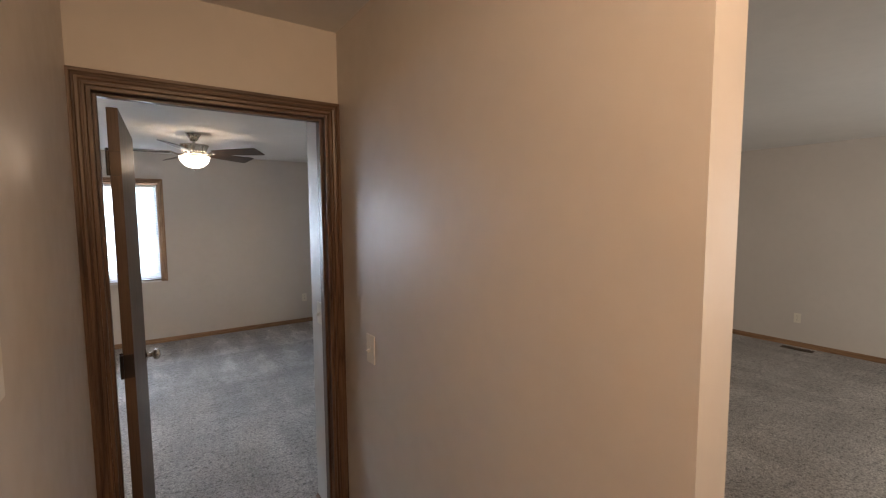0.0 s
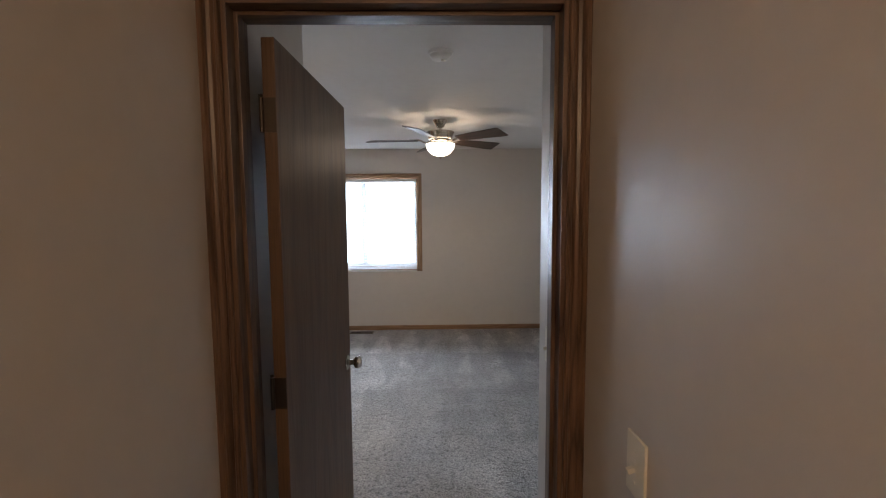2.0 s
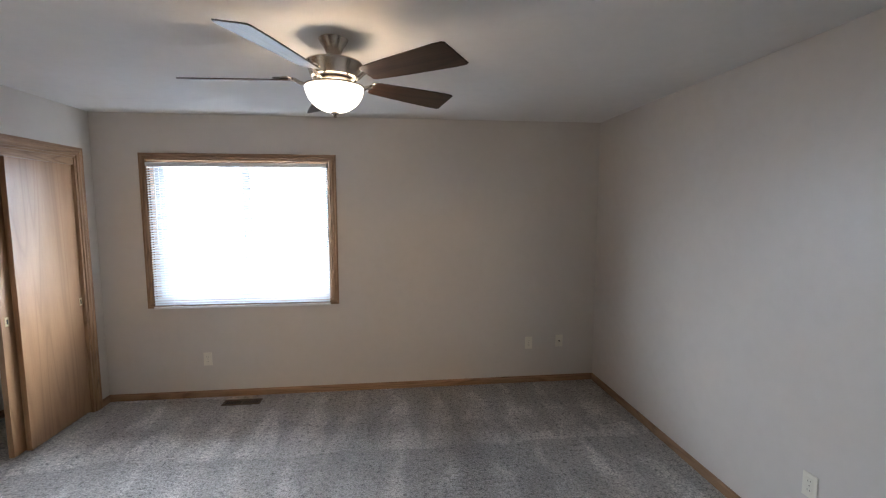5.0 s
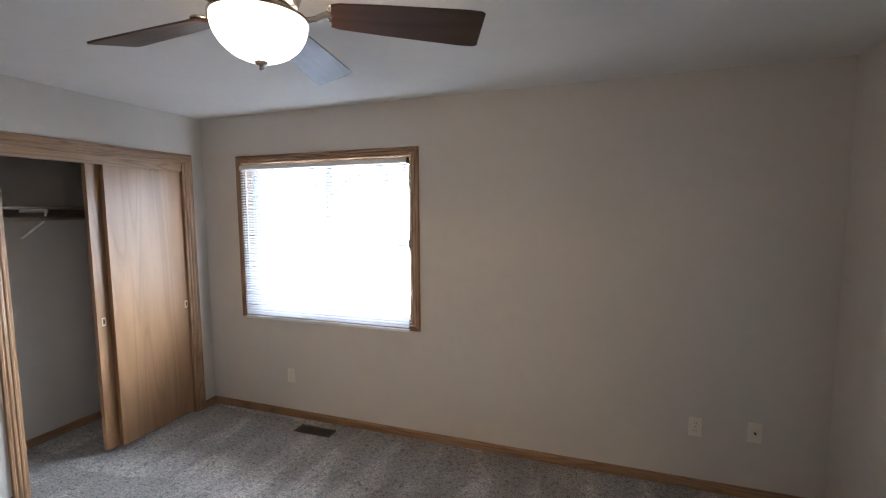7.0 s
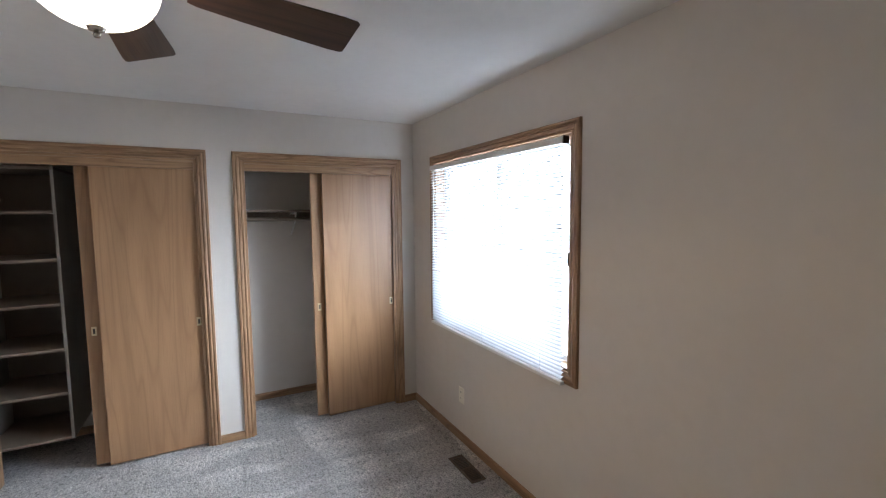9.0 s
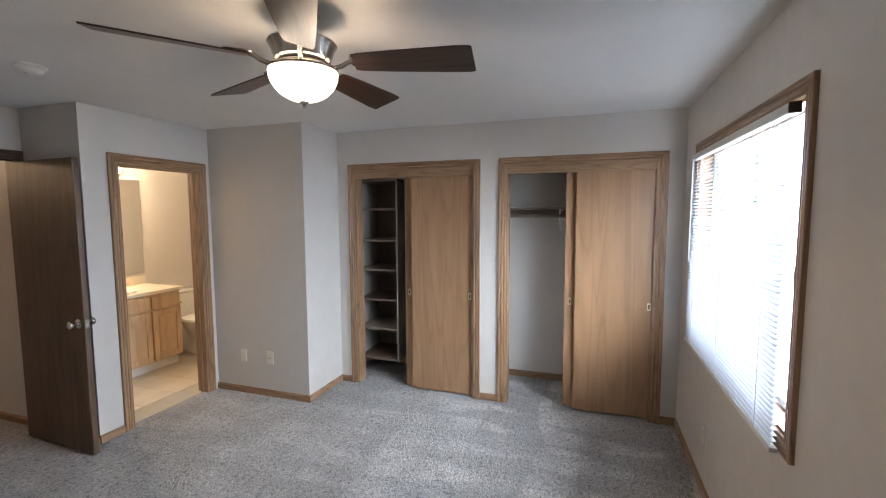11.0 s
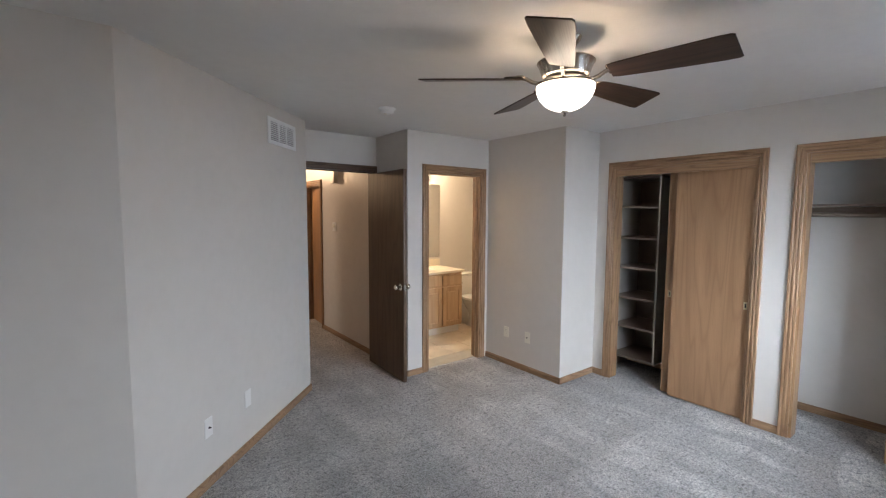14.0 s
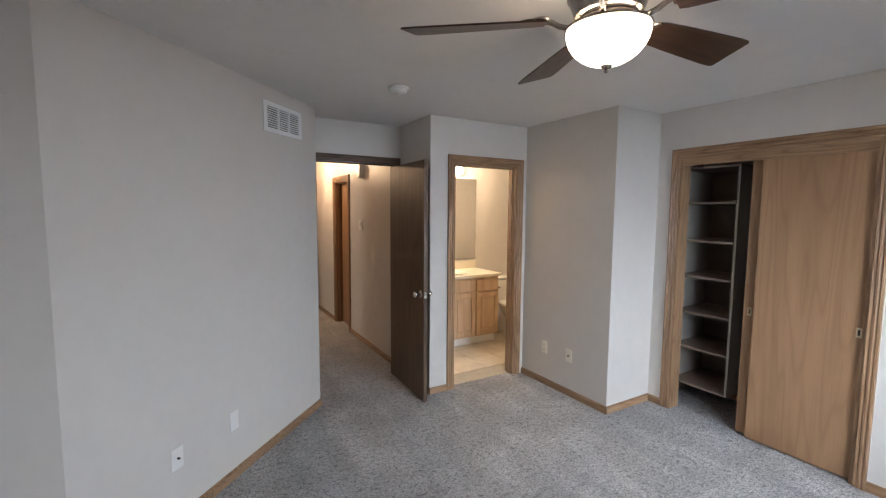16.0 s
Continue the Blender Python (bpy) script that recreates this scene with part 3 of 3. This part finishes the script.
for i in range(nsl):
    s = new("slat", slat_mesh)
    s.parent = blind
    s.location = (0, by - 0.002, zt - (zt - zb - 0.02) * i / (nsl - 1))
    s.rotation_euler = (random.uniform(-0.04, 0.04), random.uniform(-0.0012, 0.0012), 0)
part("bottom_rail", boxes((bx0 - 0.004, bx1 - 0.004, by - 0.014, by + 0.014, zb - 0.018, zb), bevel=0.004), WHITE_METAL, blind)
for x in (bx0 + 0.16, (bx0 + bx1) / 2, bx1 - 0.16):
    for y in (-0.0125, 0.011):
        part("ladder_cord", tube([(x, by + y, zb), (x, by + y, wz1 - 0.05)], 0.0009, 5), WHITE, blind)
part("tilt_wand", tube([(bx0 + 0.07, by - 0.024, 1.35), (bx0 + 0.07, by - 0.02, wz1 - 0.045)], 0.004, 8), WHITE, blind)
part("bracket", boxes((bx1 - 0.004, bx1 + 0.004, by - 0.018, by + 0.018, wz1 - 0.053, wz1 - 0.015)), BRONZE, blind)

latch = thing("window_latch", "small black sash latch at the window's edge", "latch", pose(wx1 - 0.014, YN + 0.0, 1.44))
part("plate", boxes((-0.005, -0.0005, -0.006, 0.014, -0.035, 0.035), bevel=0.001), BRONZE, latch)
part("lever", boxes((-0.010, -0.005, -0.004, 0.006, -0.025, 0.010), bevel=0.002), BRONZE, latch)

# ---- ceiling fan ----
FX, FY = 0.556, 4.893
fan = thing("ceiling_fan", "brushed nickel ceiling fan with five dark walnut blades, light on", "ceiling fan", pose(FX, FY, 0))
part("canopy", lathe([(0.0, 2.372), (0.028, 2.372), (0.036, 2.380), (0.045, 2.402), (0.062, 2.425), (0.068, 2.4395), (0, 2.4395)]), NICKEL, fan, "", True)
part("downrod", lathe([(0.0, 2.33), (0.013, 2.33), (0.013, 2.375), (0, 2.375)], 16), NICKEL, fan, "", True)
part("motor_housing", lathe([(0, 2.238), (0.088, 2.238), (0.094, 2.246), (0.094, 2.262), (0.106, 2.268), (0.112, 2.285), (0.124, 2.318), (0.132, 2.328), (0.128, 2.334), (0.105, 2.338), (0.03, 2.342), (0.022, 2.352), (0, 2.352)]), NICKEL, fan, "brushed nickel motor housing", True)
part("housing_band", lathe([(0.090, 2.250), (0.0965, 2.252), (0.0965, 2.258), (0.090, 2.260)]), BRONZE, fan, "", True)
part("light_fitter", lathe([(0, 2.222), (0.070, 2.222), (0.075, 2.226), (0.075, 2.232), (0.070, 2.237), (0, 2.2379)]), NICKEL, fan, "", True)
part("bowl_rim", lathe([(0.129, 2.220), (0.137, 2.221), (0.137, 2.229), (0.131, 2.231), (0.129, 2.220)], 48), NICKEL, fan, "", True)
bowl_prof = [(0.0, 2.110)] + [(0.133 * math.sin(a), 2.222 - 0.112 * math.cos(a)) for a in (radians(d) for d in range(10, 91, 8))]
bowl = part("light_bowl", lathe(bowl_prof, 48), BOWL, fan, "lit frosted white glass bowl", True)
bowl.visible_shadow = False
part("finial", lathe([(0, 2.086), (0.006, 2.088), (0.008, 2.094), (0.005, 2.099), (0.016, 2.103), (0.019, 2.110), (0.012, 2.114), (0, 2.115)], 20), NICKEL, fan, "", True)


def blade_bm():
    bm = bmesh.new()
    outline = []
    for r, w in ((0.20, 0.048), (0.225, 0.056), (0.35, 0.066), (0.50, 0.076), (0.62, 0.083), (0.665, 0.083), (0.677, 0.076)):
        outline.append((r, w))
    pts = [(r, w) for r, w in outline] + [(r - 0.018 * (r > 0.6), -w) for r, w in reversed(outline)]
    lo = [bm.verts.new((x, y, -0.003)) for x, y in pts]
    hi = [bm.verts.new((x, y, 0.003)) for x, y in pts]
    bm.faces.new(lo[::-1])
    bm.faces.new(hi)
    n = len(pts)
    for i in range(n):
        bm.faces.new((lo[i], lo[(i + 1) % n], hi[(i + 1) % n], hi[i]))
    bmesh.ops.bevel(bm, geom=[e for e in bm.edges if abs(e.verts[0].co.z - e.verts[1].co.z) < 1e-4], offset=0.0012, segments=1, affect="EDGES")
    return bm


blade_mesh = finish("blade", moved(blade_bm(), pose(0, 0, 0, -14, 0, 0)), BLADE)
for k in range(5):
    ang = 32.5 + 72 * k
    b = new("blade", blade_mesh)
    b.parent = fan
    b.matrix_local = pose(0, 0, 2.256, 0, 0, ang)
    iron = part("blade_iron", tube([(0.085, 0, 2.246), (0.125, 0, 2.236), (0.155, 0, 2.243), (0.18, 0, 2.257), (0.225, 0, 2.266)], 0.009), NICKEL, fan, "", True)
    iron.matrix_local = pose(0, 0, 0, 0, 0, ang)
    plate = part("iron_plate", moved(lathe([(0, -0.004), (0.028, -0.004), (0.032, 0), (0.028, 0.003), (0, 0.003)], 24), pose(0.235, 0, 2.266, -12, 0, 0) @ Matrix.Diagonal((1.6, 1, 1, 1))), NICKEL, iron, "", True)
    for s in (-1, 1):
        curl = [(0.215 + 0.022 * math.cos(a) + 0.0, s * (0.026 + 0.016 * math.sin(a)), 2.263 - s * 0.006) for a in (radians(d) for d in range(-90, 200, 24))]
        part("iron_scroll", tube(curl, 0.005, 8), NICKEL, iron, "", True)

# ---- small fixtures ----


def outlet(m, kind="outlet", material=IVORY):
    """A wall plate, back on y = 0, facing +y."""
    labels = {"outlet": "ivory duplex power outlet on the wall", "switch": "ivory toggle light switch plate on the wall", "cable": "pale cable socket plate low on the wall", "blank": "blank wall plate painted like the wall"}
    d = thing({"outlet": "power_outlet", "switch": "light_switch", "cable": "cable_socket", "blank": "wall_plate"}[kind], labels[kind], {"outlet": "outlet", "switch": "switch"}.get(kind, "wall plate"), m, "wall plates")
    part("plate", boxes((-0.035, 0.035, 0.0, 0.006, -0.058, 0.058), bevel=0.0025), material, d)
    if kind == "outlet":
        for z in (-0.022, 0.022):
            r = part("receptacle", boxes((-0.016, 0.016, 0.006, 0.0085, z - 0.014, z + 0.014), bevel=0.002), material, d)
            for x in (-0.006, 0.006):
                part("slot", boxes((x - 0.001, x + 0.001, 0.0086, 0.0089, z - 0.003, z + 0.006)), RECESS_SHADE, r)
        part("screw", moved(lathe([(0, 0), (0.003, 0), (0.002, 0.001), (0, 0.001)], 10, "y"), pose(0, 0.0062, 0)), NICKEL, d)
    elif kind == "switch":
        r = part("toggle_collar", boxes((-0.006, 0.006, 0.006, 0.0075, -0.013, 0.013), bevel=0.001), material, d)
        part("toggle", moved(boxes((-0.0045, 0.0045, 0.0, 0.014, -0.005, 0.005), bevel=0.0012), pose(0, 0.0075, -0.003, -20, 0, 0)), material, r)
        for z in (-0.03, 0.03):
            part("screw", moved(lathe([(0, 0), (0.003, 0), (0.002, 0.001), (0, 0.001)], 10, "y"), pose(0, 0.0062, z)), material, d)
    elif kind == "cable":
        part("connector", moved(lathe([(0, 0), (0.006, 0), (0.006, 0.008), (0.0045, 0.009), (0.0045, 0.014), (0, 0.014)], 12, "y"), pose(0, 0.006, 0)), BRONZE, d)
    return d


def facing(x, y, z, nx, ny):
    return pose(x, y, z, 0, 0, math.degrees(math.atan2(-nx, ny)))


DL_WALL = math.hypot(JX - XA, JY - YA)
DX, DY = (JX - XA) / DL_WALL, (JY - YA) / DL_WALL


def diag(s, z):
    return facing(XA + DX * s, YA + DY * s, z, -DY, DX)


outlet(facing(-0.81, YN, 0.345, 0, -1))
outlet(facing(2.08, YN, 0.385, 0, -1))
outlet(facing(2.38, YN, 0.395, 0, -1), "cable")
outlet(facing(XE, 4.45, 0.385, -1, 0))
outlet(facing(XCOL, 2.945, 0.357, 1, 0))
outlet(facing(XCOL, 3.247, 0.36, 1, 0), "cable")
outlet(diag(1.005, 0.36), "blank", PAINTED_PLATE)
outlet(diag(1.415, 0.36), "cable", PAINTED_PLATE)
outlet(facing(HE, 1.59, 1.112, -1, 0), "switch")
outlet(facing(XA, 2.239, 1.136, -1, 0), "switch")
outlet(facing(LX, 1.86, 0.35, -1, 0))

vent = thing("return_air_grille", "white metal return air grille high on the wall", "vent", diag(0.425, 2.245))
for b in ((-0.22, 0.22, 0, 0.008, 0.068, 0.098), (-0.22, 0.22, 0, 0.008, -0.098, -0.068), (-0.22, -0.180, 0, 0.008, -0.068, 0.068), (0.180, 0.22, 0, 0.008, -0.068, 0.068)):
    part("frame", boxes(b, bevel=0.002), WHITE_METAL, vent)
# dark sheet painting the shaded duct behind the louvres
part("backing", boxes((-0.18, 0.18, 0.0005, 0.0015, -0.068, 0.068)), RECESS_SHADE, vent)
for b in ((-0.07, -0.05, 0.0015, 0.0088, -0.068, 0.068), (0.05, 0.07, 0.0015, 0.0088, -0.068, 0.068)):
    part("mullion", boxes(b), WHITE_METAL, vent)
for i in range(9):
    z = -0.0585 + 0.01465 * i
    part("louvre", moved(boxes((-0.18, 0.18, -0.0035, 0.0035, -0.0032, 0.0032)), pose(0, 0.005, z, 30, 0, 0)), WHITE_METAL, vent)


def register(m, label):
    d = thing("floor_register", label, "floor vent", m)
    for b in ((-0.155, 0.155, 0.038, 0.052, 0.004, 0.010), (-0.155, 0.155, -0.052, -0.038, 0.004, 0.010), (-0.155, -0.14, -0.038, 0.038, 0.004, 0.010),
              (0.14, 0.155, -0.038, 0.038, 0.004, 0.010), (-0.006, 0.006, -0.038, 0.038, 0.004, 0.010)):
        part("frame", boxes(b, bevel=0.002), BROWN_METAL, d)
    # dark sheet painting the shaded depth below the louvres
    part("damper", boxes((-0.14, 0.14, -0.038, 0.038, 0.001, 0.004)), RECESS_SHADE, d)
    for i in range(18):
        x = -0.132 + 0.264 * i / 17
        part("louvre", moved(boxes((-0.0014, 0.0014, -0.038, 0.038, -0.003, 0.003)), pose(x, 0, 0.0068, 0, 35 if i < 9 else -10, 0)), BROWN_METAL, d)
    return d


register(pose(-0.485, 6.492, 0), "brown metal floor register set in the carpet")
register(pose(6.49, 1.80, 0, 0, 0, 90), "brown metal floor register in the living room carpet")

smoke = thing("smoke_detector", "white round smoke detector on the ceiling", "smoke detector", pose(0.535, 3.21, 0))
part("base", lathe([(0, 2.425), (0.062, 2.425), (0.066, 2.430), (0.066, 2.4395), (0, 2.4395)]), WHITE, smoke, "", True)
part("cover", lathe([(0, 2.398), (0.03, 2.399), (0.046, 2.404), (0.054, 2.414), (0.056, 2.425), (0, 2.425)]), WHITE, smoke, "", True)
part("test_button", moved(lathe([(0, 2.393), (0.012, 2.394), (0.014, 2.40), (0, 2.40)], 20), pose(0.015, 0, 0)), IVORY, smoke, "", True)

# ---- closets ----
unit = thing("closet_organizer", "taupe melamine shelf tower hung inside the closet", "shelf unit")
for y in (3.735, 4.190):
    side = part("side_panel", boxes((-2.285, -1.80, y, y + 0.016, 0.19, 1.98), bevel=0.002), SIDE, unit, "pale taupe side panel")
    part("edge_band", boxes((-1.7995, -1.797, y, y + 0.016, 0.19, 1.98)), SIDE, side)
part("shelf_standard", boxes((-1.83, -1.812, 3.7515, 3.758, 0.30, 1.96)), BRONZE, unit, "black slotted shelf standard")
part("back_panel", boxes((-2.297, -2.286, 3.735, 4.206, 0.19, 1.98)), SHADED_SHELF, unit)
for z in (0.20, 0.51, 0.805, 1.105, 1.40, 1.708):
    shelf = part("shelf", boxes((-2.285, -1.79, 3.759, 4.189, z - 0.009, z + 0.009), bevel=0.002), SHADED_SHELF, unit)
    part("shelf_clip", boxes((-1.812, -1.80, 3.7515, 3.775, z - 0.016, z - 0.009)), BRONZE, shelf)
part("top_shelf", boxes((-2.285, -1.80, 3.735, 4.206, 1.98, 1.998)), SHADED_SHELF, unit)
sh = thing("closet_shelf", "closet shelf and hanging rod in shade-darkened brown, with white bracket", "shelf")
# board, rod and cleat share the brown that carries the closet's shade
part("board", boxes((-2.297, -1.95, 5.192, 6.648, 1.70, 1.718), bevel=0.002), SHADED_SHELF, sh)
part("hanging_rod", tube([(-2.02, 5.192, 1.64), (-2.02, 6.648, 1.64)], 0.016, 16), SHADED_SHELF, sh, "", True)
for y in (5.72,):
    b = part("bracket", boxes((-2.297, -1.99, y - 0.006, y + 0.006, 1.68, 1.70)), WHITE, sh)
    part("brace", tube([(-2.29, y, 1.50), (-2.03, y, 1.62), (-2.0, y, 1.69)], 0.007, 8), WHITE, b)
part("cleat", boxes((-2.298, -2.28, 5.192, 6.648, 1.62, 1.699)), SHADED_SHELF, sh)

# ---- hall ----
chime = thing("door_chime", "beige door chime box high on the hall wall", "door chime", pose(HW, 0.89, 2.09))
part("cover", boxes((0.0, 0.055, -0.055, 0.055, -0.075, 0.075), bevel=0.008), IVORY, chime)
part("base", boxes((0.0005, 0.008, -0.06, 0.06, -0.08, 0.08), bevel=0.002), WHITE, chime)
thermo = thing("thermostat", "small white thermostat on the hall wall", "thermostat", pose(HW, 0.83, 1.455))
part("base", boxes((0.0, 0.012, -0.05, 0.05, -0.06, 0.06), bevel=0.003), WHITE, thermo)
part("dial", moved(lathe([(0, 0), (0.024, 0), (0.022, 0.006), (0, 0.007)], 24, "x"), pose(0.012, 0, 0.01)), IVORY, thermo, "", True)
hl = thing("hall_ceiling_lamp", "round opal glass hall ceiling lamp, switched on", "ceiling lamp", pose(0.42, -0.50, 0))
hg = part("shade", lathe([(0, 2.34), (0.07, 2.345), (0.11, 2.365), (0.13, 2.40), (0.13, 2.42)]), HALL_GLASS, hl, "", True)
hg.visible_shadow = False
part("rim", lathe([(0.125, 2.418), (0.14, 2.42), (0.14, 2.4395), (0.125, 2.4395)]), NICKEL, hl, "", True)

# ---- bathroom ----
setting("bathroom_floor", boxes((-3.0, XS - T, 1.12, YB - T + 0.06, 0.001, 0.006)), GROUT, "beige ceramic tile floor", "tile floor")
vx0, vx1, vy0, vy1 = -1.515, -0.142, 1.122, 1.69
VH = 0.875
van = thing("bathroom_vanity", "light maple bathroom vanity cabinet", "vanity")
part("body", boxes((vx0, vx1, vy0, vy1 - 0.02, 0.115, VH - 0.036)), MAPLE, van)
part("toe_kick", boxes((vx0 + 0.005, vx1, vy0, vy1 - 0.08, 0.010, 0.115)), WHITE, van)
for i in range(4):
    x0 = vx0 + 0.012 + 0.341 * i
    x1 = x0 + 0.325
    part("drawer_front", boxes((x0, x1, vy1 - 0.02, vy1 - 0.002, 0.675, 0.815), bevel=0.006), MAPLE, van)
    dd = part("door", boxes((x0, x1, vy1 - 0.02, vy1 - 0.006, 0.135, 0.655), bevel=0.003), MAPLE, van)
    for b in ((x0, x0 + 0.055, vy1 - 0.0055, vy1 + 0.003, 0.135, 0.655), (x1 - 0.055, x1, vy1 - 0.0055, vy1 + 0.003, 0.135, 0.655),
              (x0 + 0.055, x1 - 0.055, vy1 - 0.0055, vy1 + 0.003, 0.135, 0.19), (x0 + 0.055, x1 - 0.055, vy1 - 0.0055, vy1 + 0.003, 0.60, 0.655)):
        part("rail", boxes(b, bevel=0.002), MAPLE, dd)
    part("raised_panel", boxes((x0 + 0.068, x1 - 0.068, vy1 - 0.0055, vy1 + 0.001, 0.203, 0.587), bevel=0.005), MAPLE, dd)
top = thing("vanity_top", "cream cultured marble vanity top with backsplash", "countertop")
part("slab", boxes((vx0 - 0.02, vx1, vy0, vy1 + 0.02, VH - 0.035, VH), bevel=0.006), COUNTER, top)
part("backsplash", boxes((vx0 - 0.02, vx1, vy0, vy0 + 0.02, VH, VH + 0.10), bevel=0.004), COUNTER, top)
part("basin", moved(lathe([(0.14, 0.0), (0.2, 0.004), (0.215, 0.012), (0.2, 0.014), (0.15, 0.006), (0, 0.003)], 40), pose(-0.98, 1.42, VH - 0.001)), PORCELAIN, top, "", True)
fc = thing("basin_faucet", "chrome faucet at the wash basin", "faucet", pose(-0.98, 1.21, VH))
part("spout", tube([(0, 0, 0), (0, 0, 0.07), (0, 0.03, 0.1), (0, 0.11, 0.09), (0, 0.12, 0.07)], 0.011), NICKEL, fc, "", True)
part("handle", boxes((-0.09, 0.09, -0.02, 0.02, 0, 0.015), bevel=0.005), NICKEL, fc)
mir = thing("bathroom_mirror", "large frameless mirror above the vanity", "mirror")
part("glass", boxes((-1.535, -0.2, 1.1205, 1.126, 1.00, 2.05)), MIRROR, mir)
bl = thing("bathroom_light", "lit globe light bar over the mirror", "wall lamp")
part("bar", boxes((-1.30, -0.42, 1.121, 1.17, 2.09, 2.19), bevel=0.01), NICKEL, bl)
for i in range(4):
    g = part("globe", moved(lathe([(0.06 * math.sin(radians(a)), -0.06 * math.cos(radians(a))) for a in range(0, 181, 15)], 24), pose(-1.20 + 0.225 * i, 1.235, 2.14)), BATH_BULB, bl, "", True)
    g.visible_shadow = False
toi = thing("toilet", "white porcelain toilet beside the vanity", "toilet", pose(-1.90, 1.13, 0.010))
part("tank", boxes((-0.23, 0.23, 0.0, 0.19, 0.36, 0.70), bevel=0.025), PORCELAIN, toi, "", True)
part("tank_lid", boxes((-0.24, 0.24, -0.002, 0.20, 0.70, 0.735), bevel=0.012), PORCELAIN, toi, "", True)
part("flush_lever", tube([(0.17, 0.19, 0.62), (0.17, 0.21, 0.62), (0.10, 0.215, 0.60)], 0.008), NICKEL, toi, "", True)
part("bowl", moved(lathe([(0, 0), (0.13, 0), (0.12, 0.05), (0.10, 0.16), (0.14, 0.26), (0.18, 0.33), (0.19, 0.38), (0, 0.38)], 36), pose(0, 0.42, 0) @ Matrix.Diagonal((1, 1.28, 1, 1))), PORCELAIN, toi, "", True)
part("seat", moved(lathe([(0, 0.38), (0.195, 0.38), (0.2, 0.395), (0.19, 0.42), (0, 0.425)], 36), pose(0, 0.42, 0) @ Matrix.Diagonal((1, 1.28, 1, 1))), PORCELAIN, toi, "", True)
part("rear_base", boxes((-0.11, 0.11, 0.02, 0.36, 0, 0.36), bevel=0.03), PORCELAIN, toi, "", True)

bath_floor = bpy.data.objects["bathroom_floor"]
tile_mesh = finish("tile", boxes((-0.151, 0.151, -0.151, 0.151, 0.0, 0.004), bevel=0.0012), TILE)
for i in range(9):
    for j in range(4):
        x, y = -2.84 + 0.306 * i, 1.28 + 0.306 * j
        if x < -0.28 and y < YB - T - 0.1:
            t = new("tile", tile_mesh)
            t.parent = bath_floor
            t.location = (x, y, 0.0062)
